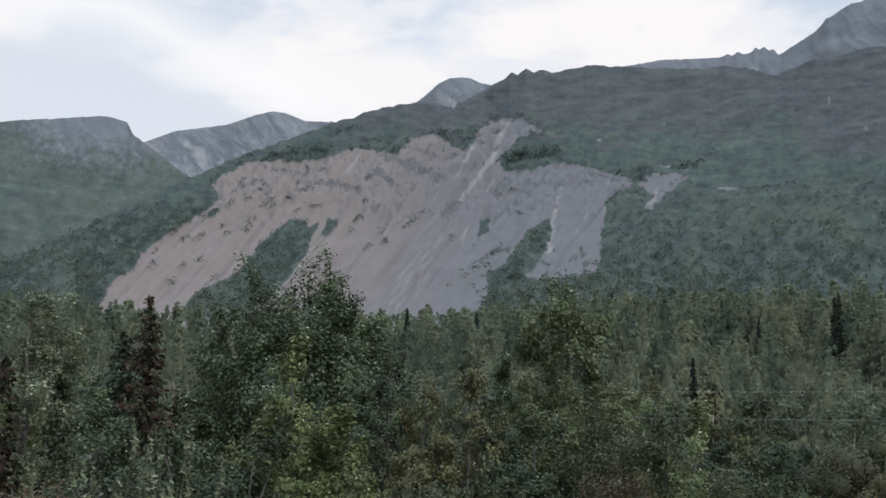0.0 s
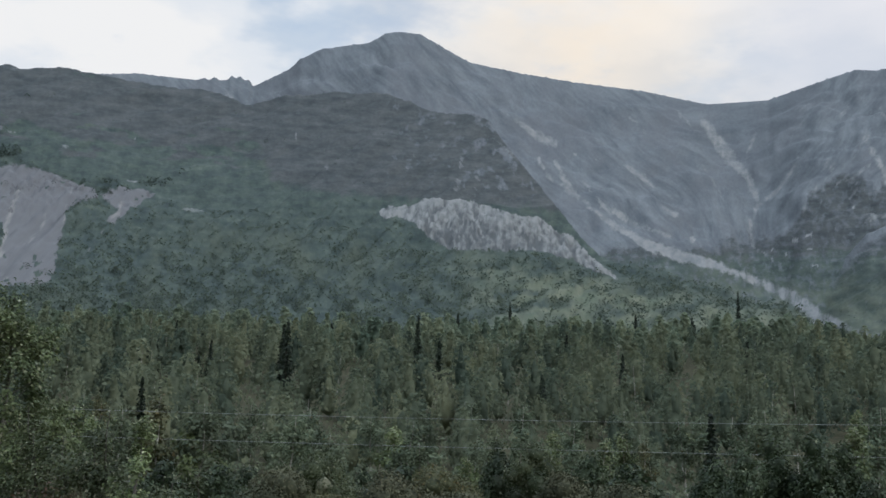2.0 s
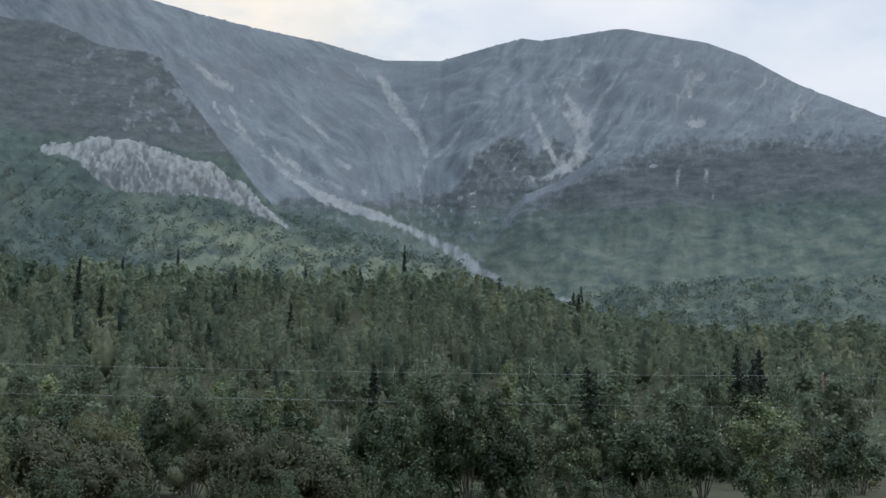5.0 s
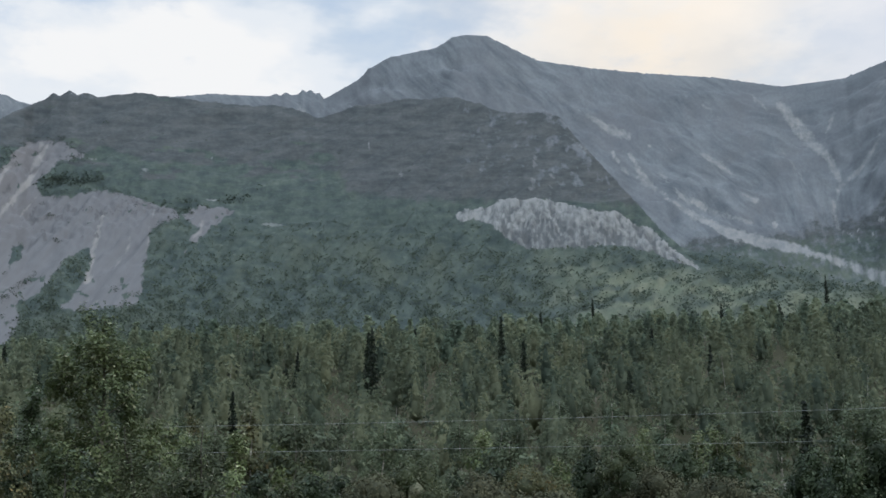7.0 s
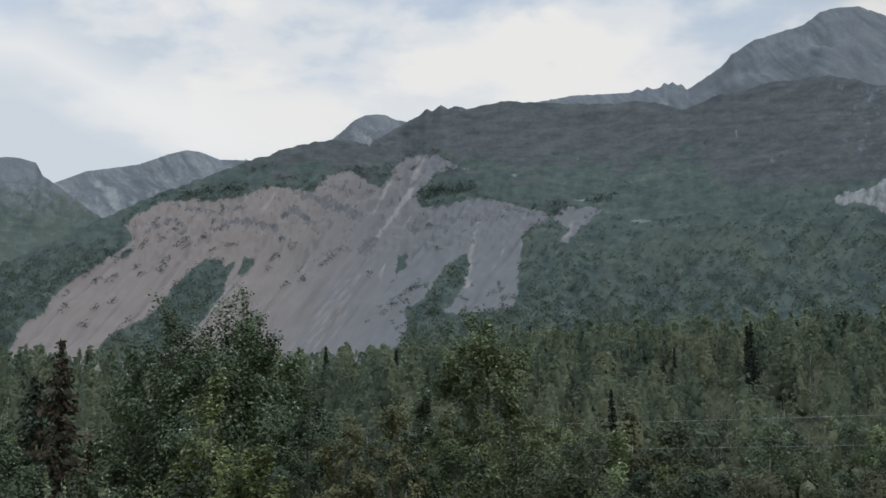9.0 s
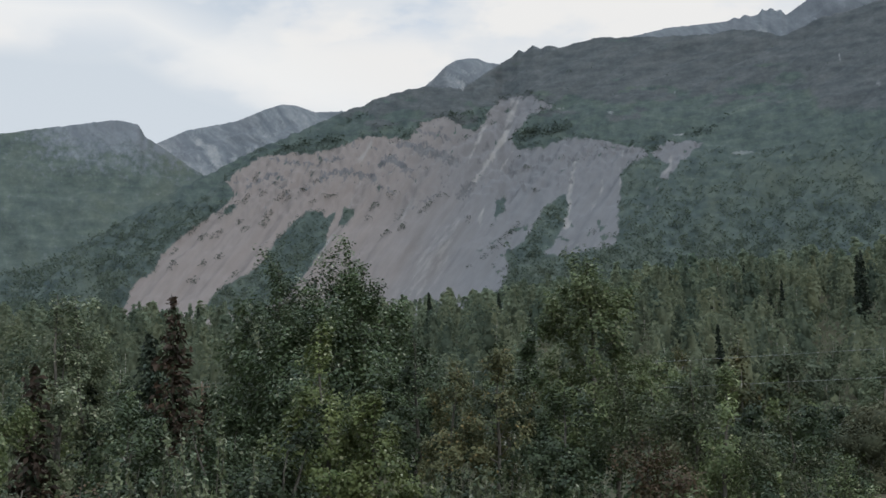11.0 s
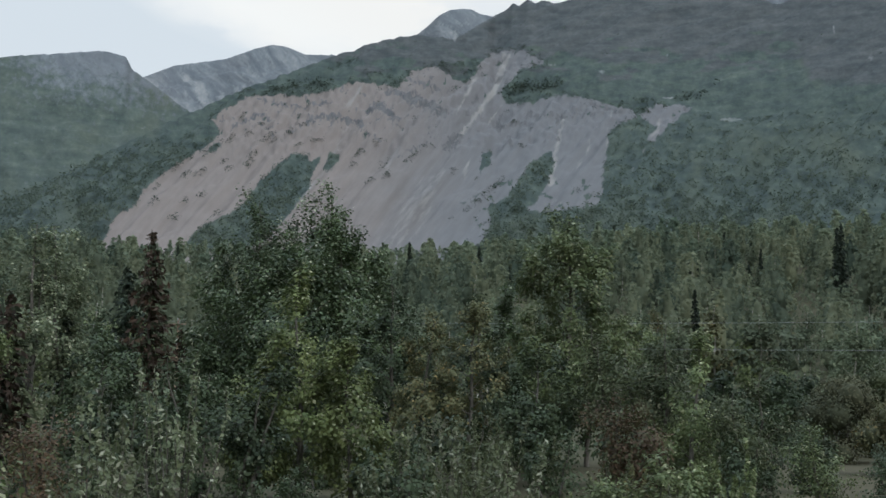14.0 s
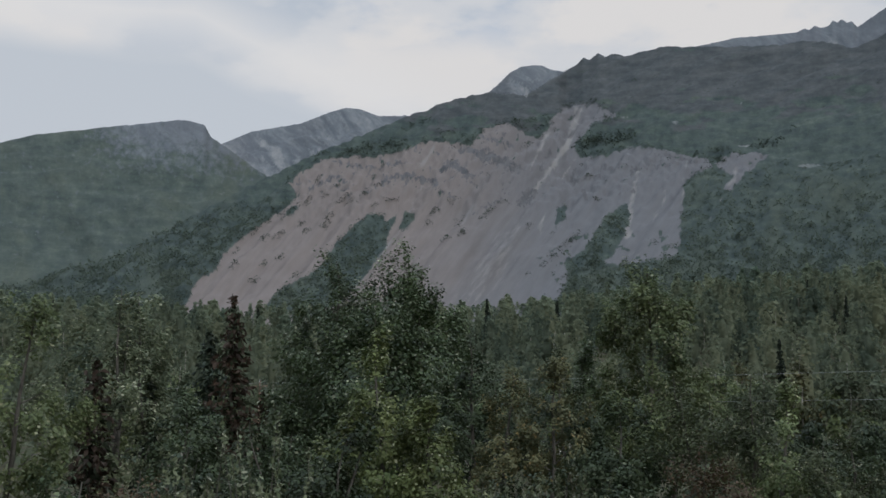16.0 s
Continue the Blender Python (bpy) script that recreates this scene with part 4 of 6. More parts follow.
# ---------------------------------------------------------------- the ground, one sheet to the horizon
def mesh_from(name, co, faces, mat, normals=None):
    """A mesh from arrays: co (n, 3), faces (m, 3 or 4), and soft normals if given."""
    me = bpy.data.meshes.new(name)
    n, (m, k) = len(co), faces.shape
    me.vertices.add(n)
    me.vertices.foreach_set("co", np.ascontiguousarray(co, np.float32).ravel())
    me.loops.add(m * k)
    me.loops.foreach_set("vertex_index", np.ascontiguousarray(faces, np.int32).ravel())
    me.polygons.add(m)
    me.polygons.foreach_set("loop_start", np.arange(0, m * k, k, dtype=np.int32))
    me.polygons.foreach_set("loop_total", np.full(m, k, np.int32))
    me.update(calc_edges=True)
    if normals is not None:
        me.polygons.foreach_set("use_smooth", np.ones(m, bool))
        me.normals_split_custom_set_from_vertices(normals.astype(np.float32))
    me.materials.append(mat)
    return me


def meadow_share(az, el):
    """Grass between the brush below the pale cliff."""
    return smooth(26.0, 31.0, az) * smooth(47.0, 44.0, az) * smooth(6.2, 7.4, el) * smooth(11.9, 10.4, el + 0.20 * (az - 34)) * smooth(-0.45, 0.2, fnoise(az / 1.8, el / 0.6, 195, 3))


def build_ground():
    az = np.concatenate([np.linspace(-180, -32, 40)[:-1], np.arange(-32, -17.5, 0.15), np.arange(-17.5, 10, 0.088), np.arange(10, 62, 0.11), np.arange(62, 66, 0.2), np.linspace(66, 180, 32)[:-1]])
    rr = np.concatenate([np.geomspace(0.8, 560, 44)[:-1], np.linspace(560, 1500, 200)[:-1], np.linspace(1500, 3000, 120)[:-1], np.linspace(3000, 4900, 8)])
    A, R = np.meshgrid(az, rr)
    z, kind, us = land(A, R)
    el = np.degrees(np.arctan2(z - EYE, R))
    scree, cliff, chute, rock, brown, pale = cover_of(A, el, kind, us, z, R)
    # the broken cliff and the slide stand out in relief
    x, y = R * np.sin(np.radians(A)), R * np.cos(np.radians(A))
    comb = ridged(A * 2.9 + 0.5 * el + 0.7 * fnoise(A * 1.5, el * 1.5, 157, 3), el * 0.55, 131, 4)
    upper = smooth(11.6, 13.4, el - 0.06 * A)
    z = z + cliff * 8.0 * (comb - 0.6) + scree * 1.8 * fnoise((A - 0.7 * el) / 0.7, el / 5, 135, 3) + scree * upper * (4.2 * fnoise(A * 2.5, el * 3.5, 179, 3, 0.6) + 4.4 * (ridged(A * 3.1, el * 4.5, 137, 3) - 0.6))
    # the close brush itself makes the sheet uneven
    leafy = (1 - np.clip(1.4 * scree + 1.4 * cliff + chute + rock, 0, 1)) * smooth(380, 520, R) * (0.35 + 0.65 * smooth(17, 9, el))
    z = z + leafy * smooth(1450, 1150, R) * (2.6 * (ridged(x / 22, y / 22, 165, 2) - 0.5) + 2.2 * fnoise(x / 9, y / 9, 167, 2, 0.7))
    # faint streaks of paler debris follow the fall line
    flow = fnoise((A - 0.75 * el) * 1.5, el * 0.35, 141, 4, 0.6)
    pale = np.clip(0.78 * pale + 0.20 * smooth(0.0, 0.5, flow), 0, 1)
    # the slide: tan on its near flank, ledges of dark rock under the upper rim
    tan = smooth(3.0, -7.5, A - 0.35 * (el - 11) + 1.5 * fnoise(A / 3, el / 2, 145, 3))
    rows = fnoise((A - 0.5 * el) * 1.7, el * 1.9, 147, 5, 0.7)
    ledges = 0.62 * smooth(-0.12, 0.40, rows) * smooth(11.8, 13.8, el - 0.06 * A + 0.8 * fnoise(A, el, 149, 2)) * (1 - 0.8 * pale)
    for s in DARK_LEDGES:
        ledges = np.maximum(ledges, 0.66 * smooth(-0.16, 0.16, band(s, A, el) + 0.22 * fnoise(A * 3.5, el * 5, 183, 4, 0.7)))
    # cliff tone: paler on the ribs and up to the rim, darker in grooves
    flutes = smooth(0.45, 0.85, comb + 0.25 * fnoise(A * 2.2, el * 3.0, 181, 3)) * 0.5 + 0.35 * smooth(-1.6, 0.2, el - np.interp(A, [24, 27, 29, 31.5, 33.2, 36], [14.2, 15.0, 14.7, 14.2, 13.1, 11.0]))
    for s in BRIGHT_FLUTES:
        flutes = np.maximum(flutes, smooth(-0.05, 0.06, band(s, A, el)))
    valley = 1 - smooth(330, 520, R)
    co = np.stack([x, y, z], -1).reshape(-1, 3)
    nr, na = A.shape
    i, j = np.meshgrid(np.arange(nr - 1), np.arange(na), indexing="ij")
    j2 = (j + 1) % na
    faces = np.stack([i * na + j, i * na + j2, (i + 1) * na + j2, (i + 1) * na + j], -1).reshape(-1, 4)
    # close the middle under the viewer
    hub = len(co)
    co = np.vstack([co, [[0, 0, z[0].mean()]]])
    jj = np.arange(0, na - 1, 2)
    fan = np.stack([np.full(len(jj), hub), (jj + 2) % na, (jj + 1) % na, jj], -1)
    if na % 2:
        fan = np.vstack([fan, [[hub, 0, na - 1, na - 2]]])
    faces = np.vstack([faces, fan])
    me = mesh_from("ground", co, faces, LAND)
    me.attributes.new("cover", "FLOAT_COLOR", "POINT").data.foreach_set("color", rgba(scree, cliff, rock))
    me.attributes.new("cover_more", "FLOAT_COLOR", "POINT").data.foreach_set("color", rgba(brown, chute, pale))
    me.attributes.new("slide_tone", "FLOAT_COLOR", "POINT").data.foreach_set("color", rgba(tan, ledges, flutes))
    q = fall_line(A, z, R)
    fall = np.vstack([np.stack([q * 30, 0 * q, el * 30], -1).reshape(-1, 3), [[0, 0, 0]]]).astype(np.float32)
    down = np.vstack([np.stack([(A - 0.75 * el) * 30, 0 * q, el * 30], -1).reshape(-1, 3), [[0, 0, 0]]]).astype(np.float32)
    me.attributes.new("slide_place", "FLOAT_VECTOR", "POINT").data.foreach_set("vector", down.ravel())
    me.attributes.new("fall_place", "FLOAT_VECTOR", "POINT").data.foreach_set("vector", fall.ravel())
    wall = np.vstack([np.stack([np.radians(A) * 1700, 0 * A, np.radians(el) * 1700], -1).reshape(-1, 3), [[0, 0, 0]]]).astype(np.float32)
    me.attributes.new("wall_place", "FLOAT_VECTOR", "POINT").data.foreach_set("vector", wall.ravel())
    # the left ridge's 0.12 is no grass: it lightens the ridge as haze
    meadow = np.maximum(meadow_share(A, el) + 0.12 * (kind == 2), 0.55 * (kind >= 3) * smooth(12.0, 9.5, el) * smooth(-0.5, 0.3, fnoise(A / 1.2, el / 0.35, 197, 4)))
    me.attributes.new("meadow", "FLOAT", "POINT").data.foreach_set("value", np.append(meadow.ravel(), 0.0).astype(np.float32))
    near = (smooth(58, 42, R) * (0.25 + 0.75 * smooth(13.5, 16.5, A) * smooth(34.0, 26.0, A))).ravel()
    me.attributes.new("open_soil", "FLOAT", "POINT").data.foreach_set("value", np.append(near, 0.0).astype(np.float32))
    va = np.append(valley.ravel(), 1.0).astype(np.float32)
    me.attributes.new("valley", "FLOAT", "POINT").data.foreach_set("value", va)
    me.polygons.foreach_set("use_smooth", np.ones(len(me.polygons), bool))
    ob = tagged(new("ground", me), "valley floor rising to brushy slopes, a grey-pink landslide scar and rocky peaks", "mountain", kind="structure")
    return A, R, z, el, kind, scree, cliff, chute, rock, brown


def rgba(a, b, c):
    v = np.stack([a.ravel(), b.ravel(), c.ravel(), np.ones(a.size)], -1)
    return np.vstack([v, [[0, 0, 0, 1]]]).astype(np.float32).ravel()


FIELD = build_ground()


def spot(az, r):
    """A point on the ground at a bearing and distance."""
    z, _, _ = land(np.array([[float(az)]]), np.array([[float(r)]]))
    return Vector((r * math.sin(radians(az)), r * math.cos(radians(az)), float(z[0, 0])))


# ---------------------------------------------------------------- plants
def tube(points, radii, sides=7):
    """A bent, tapering stem as arrays."""
    pts = np.array(points, float)
    t = np.gradient(pts, axis=0)
    t /= np.linalg.norm(t, axis=1)[:, None] + 1e-9
    ref = np.where(np.abs(t[:, 2:3]) > 0.9, [[1.0, 0, 0]], [[0, 0, 1.0]])
    u = np.cross(t, ref)
    u /= np.linalg.norm(u, axis=1)[:, None]
    v = np.cross(t, u)
    a = np.linspace(0, 2 * np.pi, sides, endpoint=False)
    co = pts[:, None] + np.array(radii)[:, None, None] * (np.cos(a)[None, :, None] * u[:, None] + np.sin(a)[None, :, None] * v[:, None])
    n = len(pts)
    i, j = np.meshgrid(np.arange(n - 1), np.arange(sides), indexing="ij")
    f = np.stack([i * sides + j, i * sides + (j + 1) % sides, (i + 1) * sides + (j + 1) % sides, (i + 1) * sides + j], -1).reshape(-1, 4)
    return co.reshape(-1, 3), f


def join(chunks):
    co, fa, k = [], [], 0
    for c, f in chunks:
        co.append(c)
        fa.append(f + k)
        k += len(c)
    return np.vstack(co), np.vstack(fa)


def unit(v):
    return v / (np.linalg.norm(v, axis=1)[:, None] + 1e-9)


def leaves(rng, centres, length, width, droop=0.3, axis=None, facing=None, loose=0.55):
    """Rhombic leaves, each folded a little along its rib, round the given centres. facing: the way their upper sides look."""
    n = len(centres)
    if facing is None:
        d = rng.normal(size=(n, 3)) if axis is None else axis + 0.5 * rng.normal(size=(n, 3))
        d[:, 2] -= droop
        d = unit(d)
        s = unit(np.cross(d, rng.normal(size=(n, 3))))
        nn = np.cross(d, s)
    else:
        nn = unit(facing + loose * rng.normal(size=(n, 3)))
        d = rng.normal(size=(n, 3))
        d[:, 2] -= droop
        d = unit(d - nn * (d * nn).sum(1)[:, None])
        s = np.cross(nn, d)
    size = rng.uniform(0.65, 1.3, (n, 1))
    L, Wd = length * size, width * size
    a = centres - d * L / 2
    b = centres + s * Wd / 2 + nn * Wd * 0.15 - d * L * 0.06
    c = centres + d * L / 2
    e = centres - s * Wd / 2 + nn * Wd * 0.15 - d * L * 0.06
    co = np.stack([a, e, c, b], 1).reshape(-1, 3)
    return co, np.arange(4 * n).reshape(n, 4)


def part(name, arrays, mat, parent, label="", normals=None):
    ob = new(name, mesh_from(name, *arrays, mat, normals))
    ob.parent = parent
    if len(arrays[0]) and name in ("trunk", "limb", "stem", "post"):
        ob.data.polygons.foreach_set("use_smooth", np.ones(len(ob.data.polygons), bool))
    return tagged(ob, label) if label else ob


def broadleaf(name, label, category, seed, h, width, count, leaf, mats, bare=0.22, stems=1, top=0.35, limbs=9, group="", lean=0.0, lump=1.0, shown=99, taper=0.72, fuzz=0.5, full=False):
    """A leafy tree or shrub: stems, limbs and a crown of single leaves that gather round the twigs."""
    rng = np.random.default_rng(seed)
    root = tagged(new(name), label, category, group)
    centres, spread, boughs, tones = [], [], [], []
    for s in range(stems):
        off = rng.normal(size=2) * 0.10 * width * (stems > 1)
        tilt = rng.normal(size=2) * (0.05 + 0.16 * width / h * (stems > 1)) + np.array([lean, 0])
        hs = h * (1 if s == 0 else rng.uniform(0.6, 0.95))
        k = np.linspace(0, 1, 9)
        wob = np.cumsum(rng.normal(size=(9, 2)) * 0.012 * hs, 0)
        wob -= wob[0]
        axis = np.stack([off[0] + tilt[0] * hs * k + wob[:, 0], off[1] + tilt[1] * hs * k + wob[:, 1], -0.15 + (hs + 0.1) * k], -1)
        r0 = 0.014 * hs + 0.015
        part("trunk" if stems == 1 else "stem", tube(axis, r0 * (1 - 0.88 * k)), mats[1], root)
        nl = max(3, limbs // stems)
        for i in range(nl):
            u = bare + (0.97 - bare) * (i + rng.uniform(0, 0.8)) / nl
            base = np.array([np.interp(u, k, axis[:, c]) for c in range(3)])
            prof = np.clip((u - bare * 0.6) / (top - bare * 0.6 + 1e-6), 0.25, 1) if u < top else ((1 - u) / (1 - top)) ** taper
            ln = 0.5 * width * max(prof, 0.13) * rng.uniform(0.75, 1.2) * (0.45 if full else 1.0) / (1 if stems == 1 else 1.6)
            ang, rise = i * 2.4 + rng.uniform(-0.5, 0.5) + s, rng.uniform(0.45, 1.2) * (1.15 - 0.75 * u)
            shade = 0.5 + 0.26 * rng.normal()
            d = np.array([math.cos(ang), math.sin(ang), rise])
            q = np.linspace(0, 1, 5)
            limb = base + q[:, None] * d * ln + np.stack([0 * q, 0 * q, 0.25 * (1 - u) * ln * q ** 2], -1)
            boughs.append(tube(limb, 0.40 * r0 * (1 - 0.7 * u) * (1 - 0.85 * q), 5))
            for w in np.linspace(0.22, 1.0, 6):
                centres.append(base + w * d * ln + np.array([0, 0, 0.25 * (1 - u) * ln * w * w]))
                spread.append(lump * (0.058 * width * (0.5 + 0.7 * max(prof, 0.2)) * (1.25 - 0.5 * w) + 0.03))
                tones.append(shade)
        for u in np.linspace(max(bare, 0.55), 1.0, 6):
            centres.append(np.array([np.interp(u, k, axis[:, c]) for c in range(3)]))
            spread.append(lump * (0.06 * width * (1.25 - u) + 0.05))
            tones.append(0.5)
    if full:
        # leafy masses stand apart on the crown's skin, with leafy shoots rising out of them
        k2 = int(limbs * 2.2)
        u = rng.uniform(bare, 0.97, k2 * 6)
        prof = np.where(u < top, np.clip((u - 0.5 * bare) / (top - 0.5 * bare + 1e-6), 0.35, 1), ((1 - u) / (1 - top)) ** taper)
        keep = rng.random(len(u)) < prof + 0.10
        u, prof = u[keep][:k2], prof[keep][:k2]
        a = rng.uniform(0, 6.283, len(u))
        ragged = 1 + 0.22 * np.sin(3 * a + 11 * u + seed) + 0.16 * np.sin(2 * a - 23 * u)
        rad = 0.5 * width * prof * (0.30 + 0.62 * rng.random(len(u)) ** 0.5) * ragged
        line = np.stack([np.interp(u, k, axis[:, c]) for c in range(3)], -1)
        centres = list(line + np.stack([rad * np.cos(a), rad * np.sin(a), 0.12 * rad], -1))
        spread = list(lump * width * (0.026 + 0.040 * prof) * rng.uniform(0.75, 1.25, len(u)))
        tones = list(np.clip(0.5 + 0.26 * rng.normal(size=len(u)), 0, 1))
        for i in range(len(u)):
            ln = width * (0.06 + 0.10 * rng.random()) * (0.6 + 0.6 * u[i])
            d = np.array([0.55 * math.cos(a[i]), 0.55 * math.sin(a[i]), 1.0])
            for v in (0.4, 0.7, 1.0):
                centres.append(centres[i] + d * ln * v)
                spread.append(spread[i] * (0.75 - 0.5 * v))
                tones.append(min(1.0, tones[i] + 0.15 * v))
        for v in np.linspace(0.86, 1.0, 7):
            centres.append(np.array([np.interp(v, k, axis[:, c]) for c in range(3)]))
            spread.append(0.012 * width * (1.15 - v) / 0.15 + 0.05)
            tones.append(0.6)
    for b in boughs[:shown]:
        part("limb", b, mats[1], root)
    centres, spread = np.array(centres), np.array(spread)
    # twig ends gather round the limbs, leaves round the twig ends
    nt = max(20, count // 22)
    pick = rng.choice(len(centres), nt, p=spread ** 1.1 / (spread ** 1.1).sum())
    tw = centres[pick] + np.clip(rng.normal(size=(nt, 3)), -1.5, 1.5) * spread[pick][:, None] * [1, 1, 0.9]
    which = rng.integers(0, nt, count)
    off = np.clip(rng.normal(size=(count, 3)), -1.6, 1.6) * (0.8 * leaf[0] + (0.012 if full else 0.022) * width) * [1, 1, 0.9]
    pos = tw[which] + off
    pos[:, 2] = np.clip(pos[:, 2], 0.04, None)
    mid = np.array([centres[:, 0].mean(), centres[:, 1].mean(), 0.45 * h])
    out = unit((pos - mid) * [1, 1, 0.35 * width / h + 0.25])
    facing = (1.0 - 0.6 * fuzz) * out + fuzz * unit(off + [0, 0, 0.02]) + np.array([0, 0, 0.65])
    crown = part("crown", leaves(rng, pos, leaf[0], leaf[1], 0.4, None, facing, 0.5), mats[0], root)
    tone = np.clip(np.array(tones)[pick] + 0.12 * rng.normal(size=nt), 0, 1)[which]
    crown.data.attributes.new("tone", "FLOAT", "POINT").data.foreach_set("value", np.repeat(tone, 4).astype(np.float32))
    return root


def quad_ball():
    """Corners and quads of a rounded cube."""
    bm = bmesh.new()
    bmesh.ops.create_cube(bm, size=2)
    bmesh.ops.subdivide_edges(bm, edges=bm.edges[:], cuts=1, use_grid_fill=True)
    co = unit(np.array([v.co[:] for v in bm.verts]))
    fa = np.array([[v.index for v in f.verts] for f in bm.faces])
    bm.free()
    return co, fa


QUAD_BALL = quad_ball()


def dome(name, label, category, seed, h, width, count, leaf, mats, group="", lumps=11, upright=1.0):
    """A rounded bush: several stems under overlapping leafy domes."""
    rng = np.random.default_rng(seed)
    root = tagged(new(name), label, category, group)
    mids, radii = [], []
    for i in range(lumps):
        a, u = i * 2.4 + rng.uniform(-0.4, 0.4), math.sqrt((i + 0.4) / lumps)
        big = width * rng.uniform(0.12, 0.21)
        mids.append((0.34 * width * u * math.cos(a), 0.34 * width * u * math.sin(a), max(h * (0.80 - 0.64 * u * u * rng.uniform(0.5, 1.3)) - 0.6 * big * (upright - 1), 0.5 * big)))
        radii.append(big)
    mids, radii = np.array(mids), np.array(radii)
    mids[0, 2] = h - radii[0] * upright
    for i in range(0, lumps, 2):
        q = np.linspace(0, 1, 5)[:, None]
        end = mids[i] * [1, 1, 1]
        part("stem", tube(np.array([0.15 * end[0], 0.15 * end[1], -0.15]) * (1 - q) + end * q + np.array([0, 0, 0.1 * h]) * q * (1 - q), 0.045 * (1 - 0.7 * q[:, 0]), 6), mats[1], root)
    which = rng.choice(lumps, count, p=radii ** 2 / (radii ** 2).sum())
    d = unit(rng.normal(size=(count, 3)) + [0, 0, 0.25])
    knob = 1 + 0.16 * np.sin(5 * d[:, 0] + which) * np.sin(5 * d[:, 1] + 2 * which) * np.sin(4 * d[:, 2] + which)
    pos = mids[which] + d * [1, 1, upright] * (radii[which] * knob * rng.uniform(0.72, 1.04, count))[:, None]
    pos[:, 2] = np.clip(pos[:, 2], 0.05, None)
    # filler balls behind the leaves, toned down to paint the bush's inner shade
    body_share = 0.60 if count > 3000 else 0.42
    shaded_core = [(mids[i] + QUAD_BALL[0] * radii[i] * [body_share, body_share, body_share * upright] * (1 + 0.12 * rng.normal(size=(len(QUAD_BALL[0]), 1))), QUAD_BALL[1]) for i in range(lumps)]
    crown = part("crown", join([leaves(rng, pos, leaf[0], leaf[1], 0.3, None, d + np.array([0, 0, 0.3]), 0.5)] + shaded_core), mats[0], root)
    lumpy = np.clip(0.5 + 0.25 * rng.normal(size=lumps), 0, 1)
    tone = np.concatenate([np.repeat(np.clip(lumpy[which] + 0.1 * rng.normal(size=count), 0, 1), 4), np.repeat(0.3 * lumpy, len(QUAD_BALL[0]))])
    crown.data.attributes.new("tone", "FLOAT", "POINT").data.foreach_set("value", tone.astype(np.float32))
    return root


def wands(name, label, category, seed, h, width, count, leaf, mats, group="", shoots=13):
    """An upright shrub: bent shoots from one root, leafy nearly all the way up."""
    rng = np.random.default_rng(seed)
    root = tagged(new(name), label, category, group)
    pos, face, tones = [], [], []
    for i in range(shoots):
        a, out = i * 2.4 + rng.uniform(-0.4, 0.4), 0.5 * width * math.sqrt((i + 0.3) / shoots)
        hs = h * (1 if i == 0 else rng.uniform(0.5, 0.97))
        k = np.linspace(0, 1, 7)
        axis = np.stack([out * math.cos(a) * (0.12 + 0.88 * k ** 0.8), out * math.sin(a) * (0.12 + 0.88 * k ** 0.8), -0.1 + (hs + 0.1) * k], -1)
        axis[1:, :2] += np.cumsum(rng.normal(size=(6, 2)) * 0.012 * h, 0)
        part("stem", tube(axis, (0.005 * h + 0.004) * (1 - 0.85 * k), 5), mats[1], root)
        n = count // shoots
        u = 0.18 + 0.82 * rng.random(n) ** 0.8
        line = np.stack([np.interp(u, k, axis[:, c]) for c in range(3)], -1)
        side = unit(rng.normal(size=(n, 3)) * [1, 1, 0.5])
        reach = (0.035 * width + 0.5 * leaf[0]) * (1.25 - u)
        pos.append(line + side * (reach * rng.uniform(0.3, 1.3, n))[:, None])
        face.append(0.6 * side + np.array([0.35 * math.cos(a), 0.35 * math.sin(a), 0.6]))
        tones.append(np.clip(0.25 + 0.5 * u + 0.2 * rng.normal() + 0.1 * rng.normal(size=n), 0, 1))
    pos, face, tones = np.vstack(pos), np.vstack(face), np.concatenate(tones)
    pos[:, 2] = np.clip(pos[:, 2], 0.04, None)
    crown = part("crown", leaves(rng, pos, leaf[0], leaf[1], -0.5, None, face, 0.6), mats[0], root)
    crown.data.attributes.new("tone", "FLOAT", "POINT").data.foreach_set("value", np.repeat(tones, 4).astype(np.float32))
    return root


